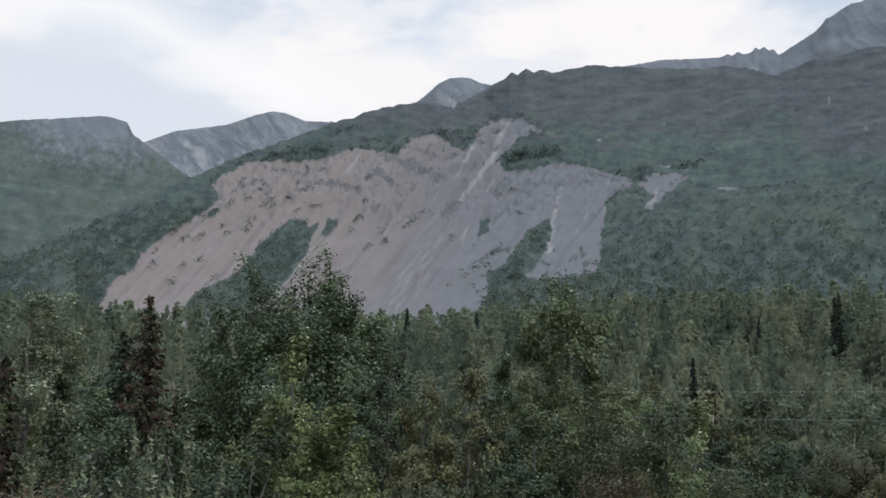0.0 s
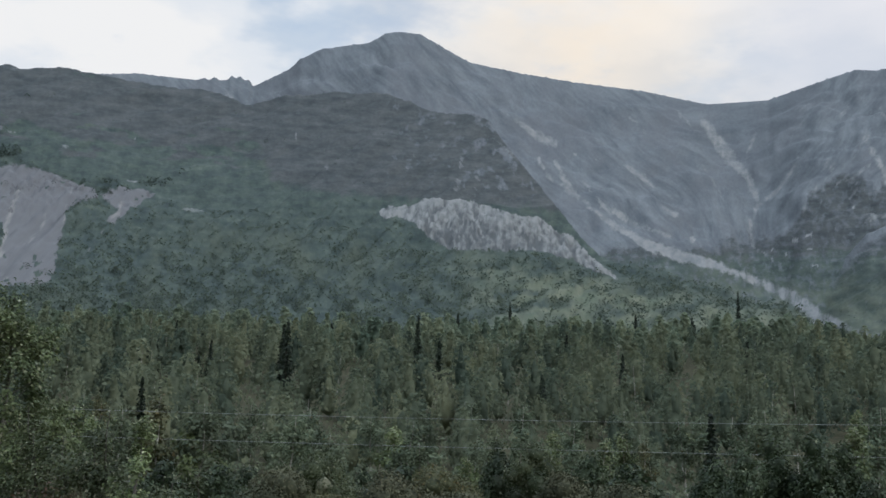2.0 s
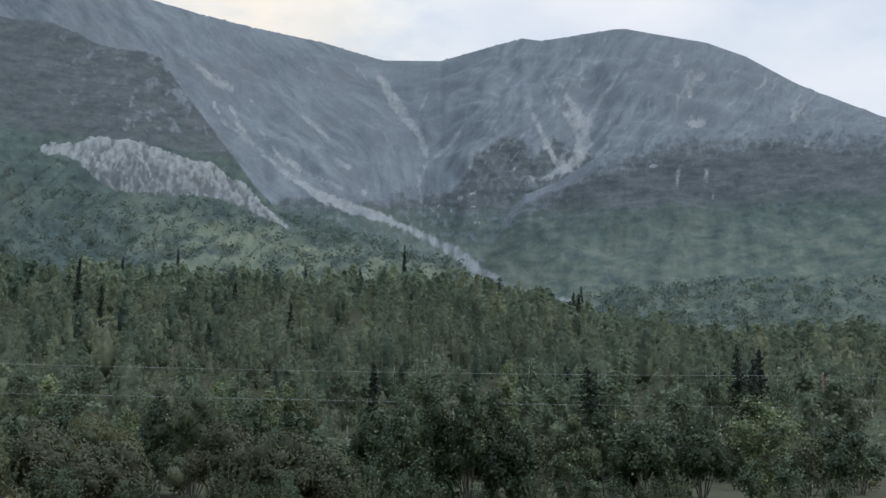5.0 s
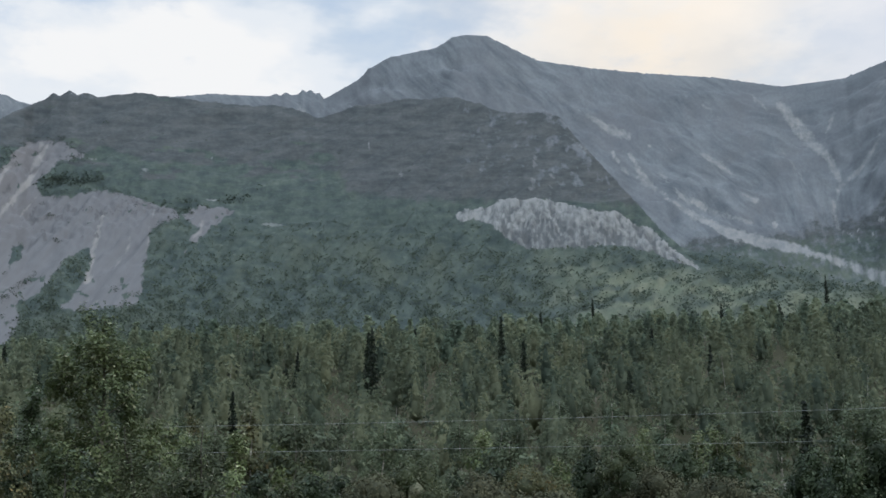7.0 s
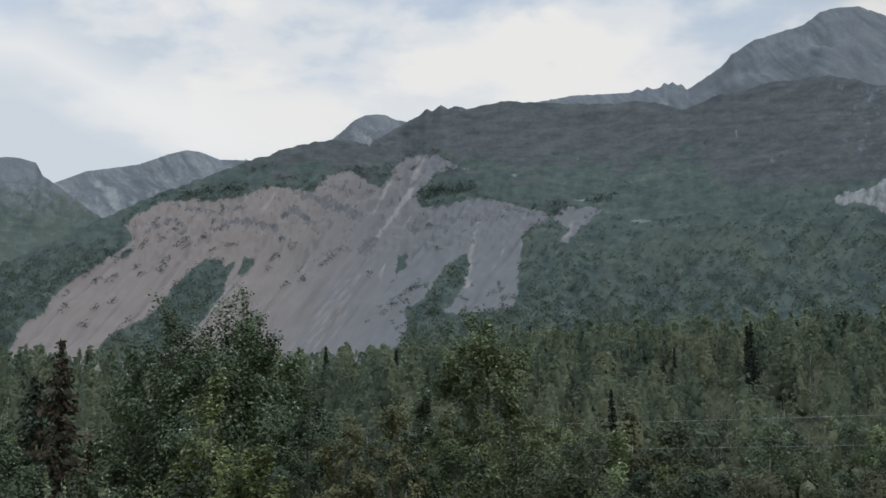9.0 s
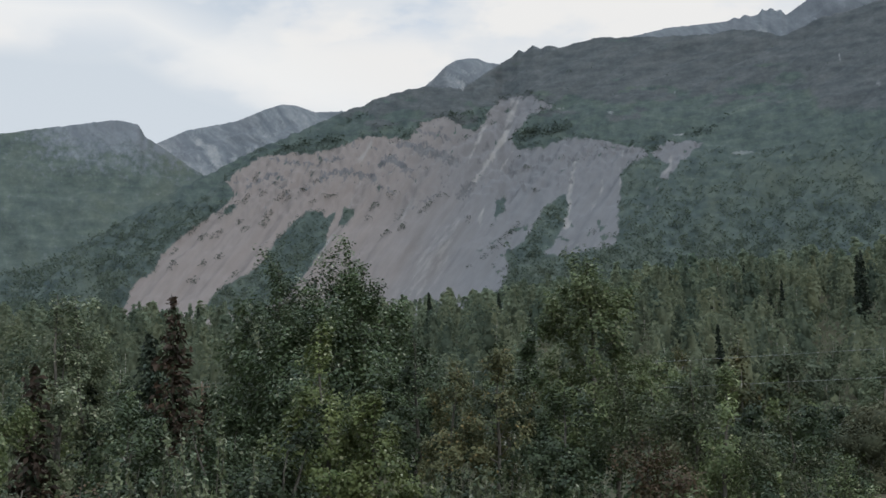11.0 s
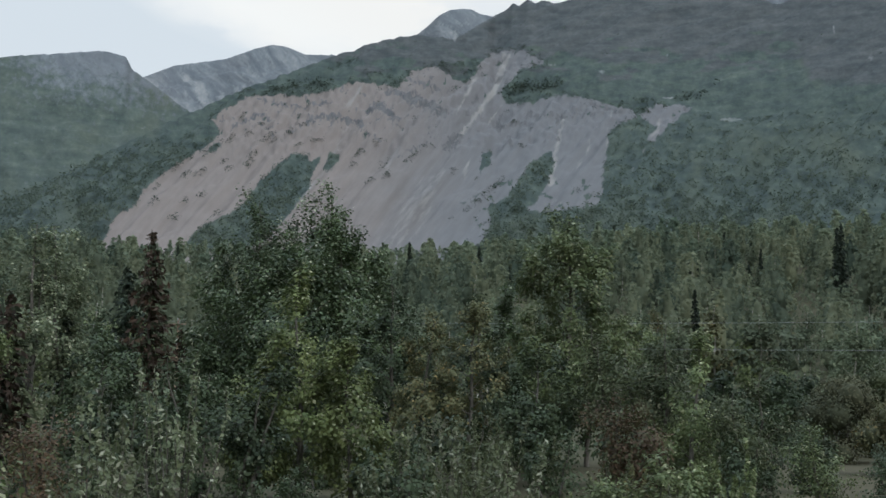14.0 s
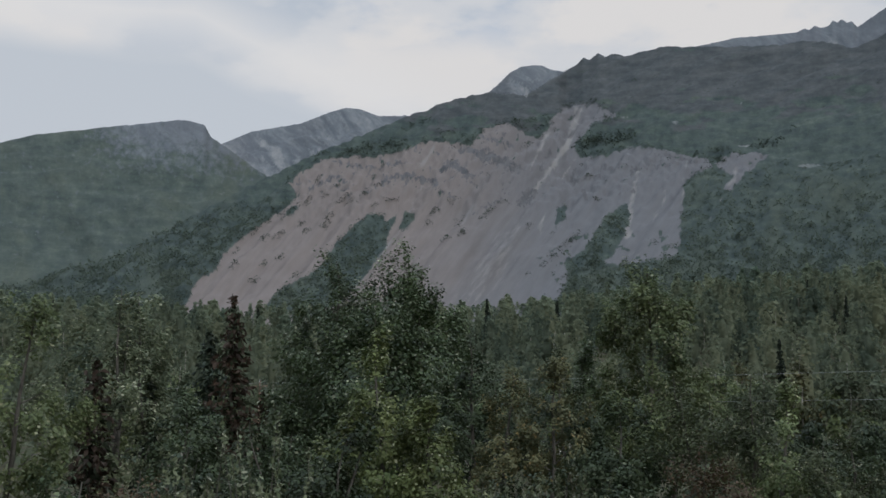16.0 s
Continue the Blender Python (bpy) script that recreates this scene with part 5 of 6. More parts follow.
def spruce(name, label, seed, h, width, mats, dense=1.0, bare=0.08, group="", spray=0.26, broad=0.42):
    """A narrow northern spruce: trunk and drooping whorls of needle sprays."""
    rng = np.random.default_rng(seed)
    root = tagged(new(name), label, "spruce tree", group)
    k = np.linspace(0, 1, 8)
    wob = np.cumsum(rng.normal(size=(8, 2)) * 0.006 * h, 0)
    axis = np.stack([wob[:, 0] - wob[0, 0], wob[:, 1] - wob[0, 1], -0.15 + (h + 0.15) * k], -1)
    part("trunk", tube(axis, (0.011 * h + 0.02) * (1 - 0.93 * k)), mats[1], root)
    pos, dirs = [], []
    levels = int(h * 5 * dense) + 8
    for i in range(levels):
        u = bare + (1 - bare) * (i + rng.uniform(0, 1)) / levels
        base = np.array([np.interp(u, k, axis[:, c]) for c in range(3)])
        lump = 0.75 + 0.5 * math.sin(u * 23 + seed)
        ln = 0.5 * width * ((1 - u) ** 0.72 * 0.95 + 0.06) * (0.72 + 0.28 * lump)
        for b in range(int(rng.integers(4, 8))):
            a = rng.uniform(0, 6.28)
            ln2 = ln * rng.uniform(0.45, 1.15)
            d = np.array([math.cos(a), math.sin(a), 0.0])
            steps = max(2, int(ln2 / (spray * 0.35)))
            for w in np.linspace(0.12, 1, steps):
                pos.append(base + d * ln2 * w + np.array([0, 0, -0.28 * ln2 * w + 0.16 * ln2 * w ** 3]) + rng.normal(size=3) * 0.04)
                dirs.append(d * 0.8 + [0, 0, -0.45])
    for u in np.linspace(0.9, 1.0, 8):
        pos.append(np.array([np.interp(u, k, axis[:, c]) for c in range(3)]))
        dirs.append(np.array([0, 0, 1.0]))
    pos, dirs = np.array(pos), np.array(dirs)
    part("crown", leaves(rng, pos, spray, spray * broad, 0.15, dirs), mats[0], root)
    return root


def place(ob, az, r, turn=0.0, scale=1.0, sink=0.0):
    p = spot(az, r)
    ob.matrix_basis = Matrix.Translation((p.x, p.y, p.z - sink)) @ Matrix.Rotation(turn, 4, "Z") @ Matrix.Diagonal((scale, scale, scale, 1))
    return ob


def height_for(az, r, el):
    """How tall a thing at a bearing and distance stands, if its top is seen at that elevation."""
    return EYE + r * math.tan(radians(el)) - spot(az, r).z


# ---------------------------------------------------------------- the nearest trees, one by one
# name, label, bearing, distance, elevation of the top, width, leaves, leaf size, materials, more
LEAFY = [
    ("poplar_tree", "tall dark green balsam poplar with a spiky top", -6.4, 45, 10.5, 5.6, 26000, (0.13, 0.095), (POPLAR, BARK), dict(full=True, bare=0.08, top=0.42, limbs=40, taper=0.6)),
    ("poplar_tree", "dark green balsam poplar with a blunt ragged top", -8.6, 46, 9.9, 5.2, 24000, (0.13, 0.095), (POPLAR, BARK), dict(full=True, bare=0.08, top=0.45, limbs=38, taper=0.5)),
    ("poplar_tree", "dark green balsam poplar beside a taller one", -4.9, 43.5, 8.9, 3.4, 12000, (0.13, 0.095), (POPLAR, BARK), dict(full=True, bare=0.08, top=0.4, limbs=26, taper=0.6)),
    ("poplar_tree", "broad dark green balsam poplar among taller ones", -7.3, 42, 7.2, 7.6, 24000, (0.13, 0.095), (POPLAR, BARK), dict(full=True, bare=0.08, top=0.45, limbs=40, taper=0.5)),
    ("poplar_tree", "dark green balsam poplar at the edge of the thicket", -10.6, 46, 5.6, 2.6, 6000, (0.13, 0.09), (POPLAR, BARK), dict(full=True, bare=0.08, top=0.4, limbs=16)),
    ("poplar_tree", "bushy green balsam poplar with a pointed crown", 5.1, 40, 9.2, 4.8, 34000, (0.12, 0.085), (ASPEN, BARK), dict(full=True, bare=0.08, top=0.34, limbs=42, taper=0.62)),
    ("poplar_tree", "green balsam poplar beside a pointed one", 7.1, 41, 6.1, 3, 6500, (0.12, 0.085), (POPLAR, BARK), dict(full=True, bare=0.08, top=0.35, limbs=16)),
    ("poplar_tree", "dark green balsam poplar under a pointed one", 3.3, 42, 5.9, 3.2, 7500, (0.12, 0.085), (POPLAR, BARK), dict(full=True, bare=0.08, top=0.4, limbs=18)),
    ("aspen_tree", "young light green aspen with fluttering leaves", -6.8, 25, 6.3, 2.6, 12000, (0.085, 0.065), (LIGHT_ASPEN, BARK), dict(full=True, bare=0.08, top=0.22, limbs=30, taper=0.85)),
    ("aspen_tree", "light green aspen sapling in the thicket", -4.2, 24, 3.2, 2, 6500, (0.085, 0.065), (LIGHT_ASPEN, BARK), dict(full=True, bare=0.08, top=0.3, limbs=18)),
    ("aspen_tree", "light green aspen sapling in the thicket", -9.0, 24.5, 2.1, 1.6, 4500, (0.085, 0.065), (LIGHT_ASPEN, BARK), dict(full=True, bare=0.08, top=0.3, limbs=14)),
    ("aspen_tree", "yellowing aspen with a thin crown", 1.3, 32, 5.0, 2.5, 6500, (0.09, 0.07), (YELLOWING, BARK), dict(full=True, bare=0.08, top=0.35, limbs=20)),
    ("aspen_tree", "yellowing aspen between darker poplars", -1.1, 33, 4.5, 2.2, 5000, (0.09, 0.07), (YELLOWING, BARK), dict(full=True, bare=0.08, top=0.35, limbs=16)),
    ("aspen_tree", "tall green aspen behind the thicket", -2.4, 62, 6.8, 3.2, 6000, (0.15, 0.11), (POPLAR, BARK), dict(full=True, bare=0.08, top=0.4, limbs=16)),
    ("poplar_tree", "pale green poplar with a sparse crown", -19.3, 36, 8.3, 3.4, 4200, (0.11, 0.08), (PALE_POPLAR, BARK), dict(full=True, bare=0.08, top=0.5, lump=1.3, taper=0.5, limbs=14)),
    ("poplar_tree", "pale green poplar beside a sparse one", -17.8, 37, 8.1, 2.8, 3400, (0.11, 0.08), (PALE_POPLAR, BARK), dict(full=True, bare=0.08, top=0.5, lump=1.3, taper=0.5, limbs=12)),
    ("poplar_tree", "leafy green poplar under sparse ones", -20.1, 36, 6.3, 4.2, 7000, (0.11, 0.08), (PALE_POPLAR, BARK), dict(full=True, bare=0.08, top=0.5, lump=1.3, taper=0.5, limbs=16)),
    ("poplar_tree", "leafy green poplar at the thicket's end", -24.2, 30, 7.4, 3.6, 8000, (0.10, 0.075), (ASPEN, BARK), dict(full=True, bare=0.08, top=0.4, limbs=16)),
    ("poplar_tree", "leafy dark green poplar at the thicket's end", -28.0, 30, 7.0, 3.6, 6000, (0.10, 0.075), (POPLAR, BARK), dict(full=True, bare=0.08, top=0.4, limbs=16)),
    ("willow_tree", "grey-green willow with browned leaves", 8.8, 30, 4.4, 3.0, 6500, (0.10, 0.045), (WILLOW, BARK), dict(top=0.45, limbs=12, stems=3)),
    ("willow_tree", "grey-green willow with browned leaves", 11.4, 29, 4.2, 3.0, 6500, (0.10, 0.045), (WILLOW, BARK), dict(top=0.45, limbs=12, stems=3)),
    ("poplar_tree", "small bright green poplar with a pointed top", 12.2, 27, 3.9, 1.7, 4500, (0.085, 0.06), (ASPEN, BARK), dict(full=True, bare=0.08, top=0.3, limbs=16)),
    ("willow_shrub", "dark green willow shrub at the thicket's edge", 14.2, 26, 2.2, 2.2, 5000, (0.09, 0.04), (WILLOW, BARK), dict(top=0.4, limbs=9, stems=3)),
    ("willow_shrub", "rust-brown dying willow shrub among green ones", 8.6, 24, 0.6, 2.6, 4500, (0.08, 0.045), (RUSTY, BARK), dict(top=0.45, limbs=9, stems=3)),
    # the thicket's shade is put into the leaf colour of these five poplars
    ("poplar_tree", "poplar deep in the thicket, shade painted into its dark leaves", 2.6, 36, 5.2, 3.6, 7000, (0.11, 0.08), (ALDER_AND_SHADED, BARK), dict(full=True, bare=0.08, top=0.4, limbs=16)),
    ("poplar_tree", "poplar deep in the thicket, shade painted into its dark leaves", -2.6, 38, 6.2, 3.4, 7000, (0.11, 0.08), (ALDER_AND_SHADED, BARK), dict(full=True, bare=0.08, top=0.4, limbs=16)),
    ("poplar_tree", "poplar deep in the thicket, shade painted into its dark leaves", -11.2, 40, 2.4, 2.6, 6500, (0.11, 0.08), (ALDER_AND_SHADED, BARK), dict(full=True, bare=0.08, top=0.4, limbs=16)),
    ("poplar_tree", "poplar deep in the thicket, shade painted into its dark leaves", -16.0, 30, 3.4, 3.0, 6000, (0.10, 0.07), (ALDER_AND_SHADED, BARK), dict(full=True, bare=0.08, top=0.4, limbs=16)),
    ("poplar_tree", "poplar deep in the thicket, shade painted into its dark leaves", 4.4, 31, 3.2, 3.2, 6500, (0.10, 0.07), (ALDER_AND_SHADED, BARK), dict(full=True, bare=0.08, top=0.4, limbs=16)),
    ("willow_shrub", "slender willow shrub with pale upright shoots", -14.6, 15.0, 1.6, 1.3, 1500, (0.075, 0.035), (SILVER_WILLOW, BARK), dict(top=0.6, limbs=12, stems=4, lump=0.7)),
    ("willow_shrub", "slender willow shrub with pale upright shoots", -12.6, 14.5, 2.5, 1.2, 1300, (0.075, 0.035), (SILVER_WILLOW, BARK), dict(top=0.6, limbs=12, stems=4, lump=0.7)),
    ("willow_shrub", "rust-brown willow shrub with few leaves", -18.6, 16, -0.2, 1.6, 3200, (0.06, 0.03), (RUSTY, BARK), dict(top=0.5, limbs=9, stems=4)),
    ("alder_shrub", "dark green alder shrub under the poplars", -9.4, 21, 2.6, 2.4, 4000, (0.08, 0.06), (ALDER_AND_SHADED, BARK), dict(top=0.4, limbs=14, stems=3, bare=0.03)),
    ("alder_shrub", "dark green alder shrub under the poplars", -11.5, 24, 2.2, 2.4, 4000, (0.08, 0.06), (ALDER_AND_SHADED, BARK), dict(top=0.4, limbs=14, stems=3, bare=0.03)),
    ("alder_shrub", "dark green alder shrub under the poplars", -17.0, 22, 1.6, 2.4, 4000, (0.08, 0.06), (ALDER_AND_SHADED, BARK), dict(top=0.4, limbs=14, stems=3, bare=0.03)),
    ("poplar_sapling", "bright yellow-green poplar sapling in the open", 10.6, 13, -2.0, 0.9, 2600, (0.052, 0.034), (ASPEN, BARK), dict(top=0.3, limbs=12, bare=0.05)),
    ("poplar_sapling", "bright yellow-green poplar sapling in the open", 8.3, 13, -2.6, 0.9, 2600, (0.052, 0.034), (ASPEN, BARK), dict(top=0.3, limbs=12, bare=0.05)),
    ("poplar_sapling", "bright yellow-green poplar sapling in the open", 12.2, 14, -2.3, 0.9, 2600, (0.052, 0.034), (ASPEN, BARK), dict(top=0.3, limbs=12, bare=0.05)),
    ("poplar_sapling", "bright yellow-green poplar sapling in the open", 18.0, 20, -0.5, 1.2, 2600, (0.052, 0.034), (ASPEN, BARK), dict(top=0.3, limbs=12, bare=0.05)),
    ("willow_shrub", "slender willow shrub with pale upright shoots", 1.6, 14, -0.7, 1.1, 1200, (0.075, 0.032), (SILVER_WILLOW, BARK), dict(top=0.6, limbs=12, stems=4, lump=0.7)),
    ("willow_shrub", "slender willow shrub with pale upright shoots", -2.2, 14, -0.6, 1.1, 1200, (0.075, 0.032), (SILVER_WILLOW, BARK), dict(top=0.6, limbs=12, stems=4, lump=0.7)),
    ("willow_shrub", "slender willow shrub with pale upright shoots", 3.4, 15, -1.0, 1.1, 1200, (0.075, 0.032), (SILVER_WILLOW, BARK), dict(top=0.6, limbs=12, stems=4, lump=0.7)),
    ("willow_shrub", "slender willow shrub with pale upright shoots", -16.4, 13, 0.2, 1.1, 1200, (0.075, 0.032), (SILVER_WILLOW, BARK), dict(top=0.6, limbs=12, stems=4, lump=0.7)),
    ("poplar_sapling", "poplar sapling with large glossy leaves", -21.6, 9.5, -0.6, 1.0, 700, (0.085, 0.055), (ASPEN, BARK), dict(top=0.5, limbs=9, stems=2)),
]
for n, (name, label, az, r, el, wd, count, leaf, mats, more) in enumerate(LEAFY):
    category = "shrub" if "shrub" in name else "tree"
    if "upright shoots" in label:
        shrub = wands(name, label, category, 100 + n, height_for(az, r, el), wd, 1300, (leaf[0] * 1.15, leaf[1] * 1.15), mats)
    else:
        shrub = broadleaf(name, label, category, 100 + n, height_for(az, r, el), wd, count, leaf, mats, **more)
    place(shrub, az, r, turn=n * 1.3)

SPRUCES = [
    (-14.0, 40, 8.0, 3.0, (BROWN_NEEDLE, DARK_BARK), "dark spruce with rust-brown needles, half dead"),
    (-15.1, 44, 6.2, 3.4, (NEEDLE, DARK_BARK), "dark green spruce crowded by its neighbours"),
    (-10.7, 62, 6.7, 2.8, (NEEDLE, DARK_BARK), "narrow dark green spruce behind the thicket"),
    (-20.6, 34, 4.7, 2.4, (BROWN_NEEDLE, DARK_BARK), "rust-brown dying spruce among poplars"),
    (-17.9, 37, 3.7, 1.4, (NEEDLE, DARK_BARK), "short dark spruce with a broken top"),
    (-12.7, 46, 3.3, 1.2, (BROWN_NEEDLE, DARK_BARK), "thin rust-brown spruce beside the pole"),
    (50.3, 84, 4.4, 6.4, (NEEDLE, DARK_BARK), "broad dark green spruce above the willows"),
    (57.2, 96, 5.3, 3.6, (NEEDLE, DARK_BARK), "dark green spruce among birches"),
    (58.1, 108, 4.6, 3.2, (NEEDLE, DARK_BARK), "dark green spruce among birches"),
    (55.0, 100, 2.9, 2.4, (NEEDLE, DARK_BARK), "slim dark green spruce among birches"),
]
for n, (az, r, el, wd, mats, label) in enumerate(SPRUCES):
    place(spruce("spruce_tree", label, 40 + n, height_for(az, r, el), wd, mats, 1.5, broad=0.5), az, r, turn=n)


# ---------------------------------------------------------------- undergrowth in front of the thicket
def undergrowth():
    rng = random.Random(5)
    kinds = [
        wands("willow_shrub", "upright grey-green willow shrub in the undergrowth", "shrub", 301, 1.7, 1.3, 1700, (0.085, 0.032), (WILLOW, BARK), "undergrowth shrubs", 15),
        wands("poplar_sapling", "bright green poplar saplings with upright shoots", "sapling", 302, 1.8, 1.0, 1400, (0.080, 0.052), (ASPEN, BARK), "undergrowth shrubs", 8),
        broadleaf("alder_shrub", "dark green alder shrub in the undergrowth", "shrub", 303, 1.8, 1.7, 1500, (0.090, 0.066), (ALDER_AND_SHADED, BARK), bare=0.05, stems=4, top=0.5, limbs=12, group="undergrowth shrubs", shown=0),
        wands("willow_shrub", "upright yellowing willow shrub in the undergrowth", "shrub", 304, 1.5, 1.3, 1500, (0.080, 0.034), (YELLOWING, BARK), "undergrowth shrubs", 14),
    ]
    used = set()
    for i in range(122):
        u = rng.random()
        r = 12 + 22 * u
        az = (rng.uniform(-31, 15.5) if i % 2 else rng.uniform(-9, 15.5)) if i < 64 else rng.uniform(14, 26)
        if i >= 82:
            az, r = rng.uniform(24, 64), 37 + 9 * u
        elif az > 15.5:
            r = 20 + 26 * u
        k = rng.choices(range(4), (4, 2, 6, 1) if i < 82 else (1, 0, 6, 0))[0]
        if az < -6:
            k = 2
        s = rng.uniform(0.6, 1.2) * (0.58 + 0.70 * u)
        m = place_matrix(az, r, rng.uniform(0, 6.28), s)
        if k in used:
            copy_thing(kinds[k], Matrix.Identity(4)).matrix_basis = m
        else:
            kinds[k].matrix_basis = m
            used.add(k)
    # rounded willows on the flat, past the open ground
    far = [
        dome("willow_bush", "rounded grey-green willow bush on the flat", "bush", 311, 3.2, 4.2, 1700, (0.21, 0.12), (GREY_WILLOW, BARK), "willows on the flat", 9),
        dome("willow_bush", "rounded dark green willow bush on the flat", "bush", 312, 3.8, 4.0, 1700, (0.21, 0.13), (ALDER_AND_SHADED, BARK), "willows on the flat", 9),
        dome("willow_bush", "rounded yellowing willow bush on the flat", "bush", 313, 3.0, 4.0, 1600, (0.18, 0.11), (YELLOWING, BARK), "willows on the flat", 9),
    ]
    used = set()
    for i in range(85):
        r = 62 + 40 * rng.random()
        az = rng.uniform(10, 64)
        k = rng.choices(range(3), (1, 5, 0.5))[0]
        s = rng.uniform(0.75, 1.25)
        m = place_matrix(az, r, rng.uniform(0, 6.28), s)
        if k in used:
            copy_thing(far[k], Matrix.Identity(4)).matrix_basis = m
        else:
            far[k].matrix_basis = m
            used.add(k)


# those on the flat that can be told apart: bearing, distance, elevation of the top, width
FLAT_WILLOWS = [(19.0, 52, 1.9, 4.6), (21.0, 58, 2.7, 5.0), (24.3, 48, 1.8, 4.4), (26.7, 54, 2.1, 4.8), (27.3, 44, 0.8, 4.0), (31.2, 60, 3.2, 4.6), (35.3, 48, 1.4, 4.2), (21.5, 42, 0.5, 3.6), (32.7, 50, 1.9, 4.0), (49.6, 52, 2.1, 2.8), (37.2, 44, 0.4, 3.6)]
FLAT_POPLARS = [(39.9, 60, 2.5, 3.4), (41.2, 58, 3.0, 3.4), (42.7, 60, 3.7, 3.8), (44.4, 59, 3.7, 3.8), (45.6, 61, 3.3, 3.2), (46.6, 58, 1.6, 3.2), (29.4, 62, 2.8, 3.6), (34.0, 64, 2.9, 3.6), (52.6, 60, 1.8, 3.6), (55.5, 60, 1.9, 3.6)]


def flat_bushes():
    for n, (az, r, el, wd) in enumerate(FLAT_WILLOWS):
        place(dome("willow_bush", "rounded grey-tan willow bush with dense fine leaves", "bush", 320 + n, height_for(az, r, el), wd, 9500, (0.125, 0.07), ((GREY_WILLOW, WILLOW, GREY_WILLOW, YELLOWING)[n % 4], BARK), "willows on the flat", 17), az, r, turn=n)
    for n, (az, r, el, wd) in enumerate(FLAT_POPLARS):
        place(dome("poplar_tree", "dark green bushy poplar in a clump on the flat", "tree", 340 + n, height_for(az, r, el), wd, 5600, (0.15, 0.11), (ALDER_AND_SHADED, BARK), "poplars on the flat", 14, 1.5), az, r, turn=n)
    az, r = 58.2, 56
    place(broadleaf("aspen_tree", "light green leafy aspen at the edge of the flat", "tree", 360, height_for(az, r, 2.8), 4.0, 5200, (0.15, 0.11), (ASPEN, BARK), bare=0.05, top=0.4, limbs=20), az, r)


def place_matrix(az, r, turn, s, tall=1.0):
    return Matrix.Translation(spot(az, r)) @ Matrix.Rotation(turn, 4, "Z") @ Matrix.Diagonal((s, s, s * tall, 1))


undergrowth()
flat_bushes()


# ---------------------------------------------------------------- the wood on the rising ground
def forest():
    rng = random.Random(9)
    trees = [
        broadleaf("birch_tree", "slender green birch on the rising ground", "tree", 401, 10.5, 4.6, 1500, (0.36, 0.27), (BIRCH, PALE_BARK), bare=0.25, top=0.45, limbs=9, group="birches of the wood", shown=4),
        broadleaf("birch_tree", "full-crowned green birch on the rising ground", "tree", 402, 9.5, 5.4, 1600, (0.36, 0.27), (BIRCH, PALE_BARK), bare=0.15, top=0.5, limbs=10, group="birches of the wood", shown=4),
        broadleaf("aspen_tree", "yellow-green aspen on the rising ground", "tree", 403, 10.0, 4.0, 1300, (0.36, 0.27), (YELLOWING, PALE_BARK), bare=0.25, top=0.4, limbs=9, group="birches of the wood", shown=4),
        broadleaf("aspen_tree", "light green aspen on the rising ground", "tree", 404, 9.0, 4.2, 1400, (0.36, 0.27), (ASPEN, PALE_BARK), bare=0.2, top=0.4, limbs=9, group="birches of the wood", shown=4),
    ]
    used = set()
    for i in range(150):
        r = 96 + 95 * rng.random() ** 1.1
        az = rng.uniform(-22, 65)
        k = rng.choices(range(4), (5, 5, 1, 3))[0]
        m = place_matrix(az, r, rng.uniform(0, 6.28), rng.uniform(0.65, 1.05))
        if k in used:
            copy_thing(trees[k], Matrix.Identity(4)).matrix_basis = m
        else:
            trees[k].matrix_basis = m
            used.add(k)
    firs = [spruce("spruce_tree", "dark narrow spruce rising from the wood", 501 + i, 11, w, (NEEDLE, DARK_BARK), 1.0, 0.04, "spruces of the wood", 0.60, 0.55) for i, w in enumerate((3.2, 4.0, 2.8))]
    # those that stand clear of the canopy: bearing, distance, elevation of the top
    known = [(18.9, 260, 8.6), (24.1, 350, 9.1), (25.5, 265, 9.2), (26.6, 280, 8.0), (27.5, 655, 9.5), (28.1, 425, 9.1), (30.1, 675, 10.0), (36.3, 565, 9.4), (32.9, 290, 8.4),
             (41.2, 755, 10.4), (41.1, 275, 7.3), (49.6, 355, 8.0), (50.0, 750, 8.3), (45.9, 290, 7.3), (57.9, 525, 6.4), (21.0, 265, 6.9), (12.0, 250, 7.2), (15.4, 260, 7.7),
             (14.9, 250, 6.9), (19.1, 255, 8.8), (14.3, 345, 8.5), (12.9, 295, 7.7), (11.3, 265, 6.8), (-17.4, 305, 7.3), (-16.8, 345, 7.0), (-17.7, 290, 6.3), (-15.6, 345, 7.0),
             (-1.7, 310, 8.0), (1.8, 350, 7.9), (3.3, 285, 6.9), (-13.0, 405, 7.5), (12.5, 270, 7.3), (-21.5, 285, 6.1), (10.6, 240, 6.3)]
    spots = [(az, r, height_for(az, r, el)) for az, r, el in known]
    for i in range(26):
        r = rng.uniform(120, 380)
        spots.append((rng.uniform(-24, 64), r, rng.uniform(8, 11)))
    for n, (az, r, h) in enumerate(spots):
        s = max(h, 5.0) / 11.0
        m = place_matrix(az, r, rng.uniform(0, 6.28), 1.0) @ Matrix.Diagonal((0.5 + 0.4 * s, 0.5 + 0.4 * s, s, 1))
        if n < 3:
            firs[n].matrix_basis = m
        else:
            copy_thing(firs[n % 3], Matrix.Identity(4)).matrix_basis = m


forest()


def ball():
    """Corners and triangles of a twenty-sided ball."""
    bm = bmesh.new()
    bmesh.ops.create_icosphere(bm, subdivisions=1, radius=1)
    co, fa = np.array([v.co[:] for v in bm.verts]), np.array([[v.index for v in f.verts] for f in bm.faces])
    bm.free()
    return co, fa


BALL = ball()


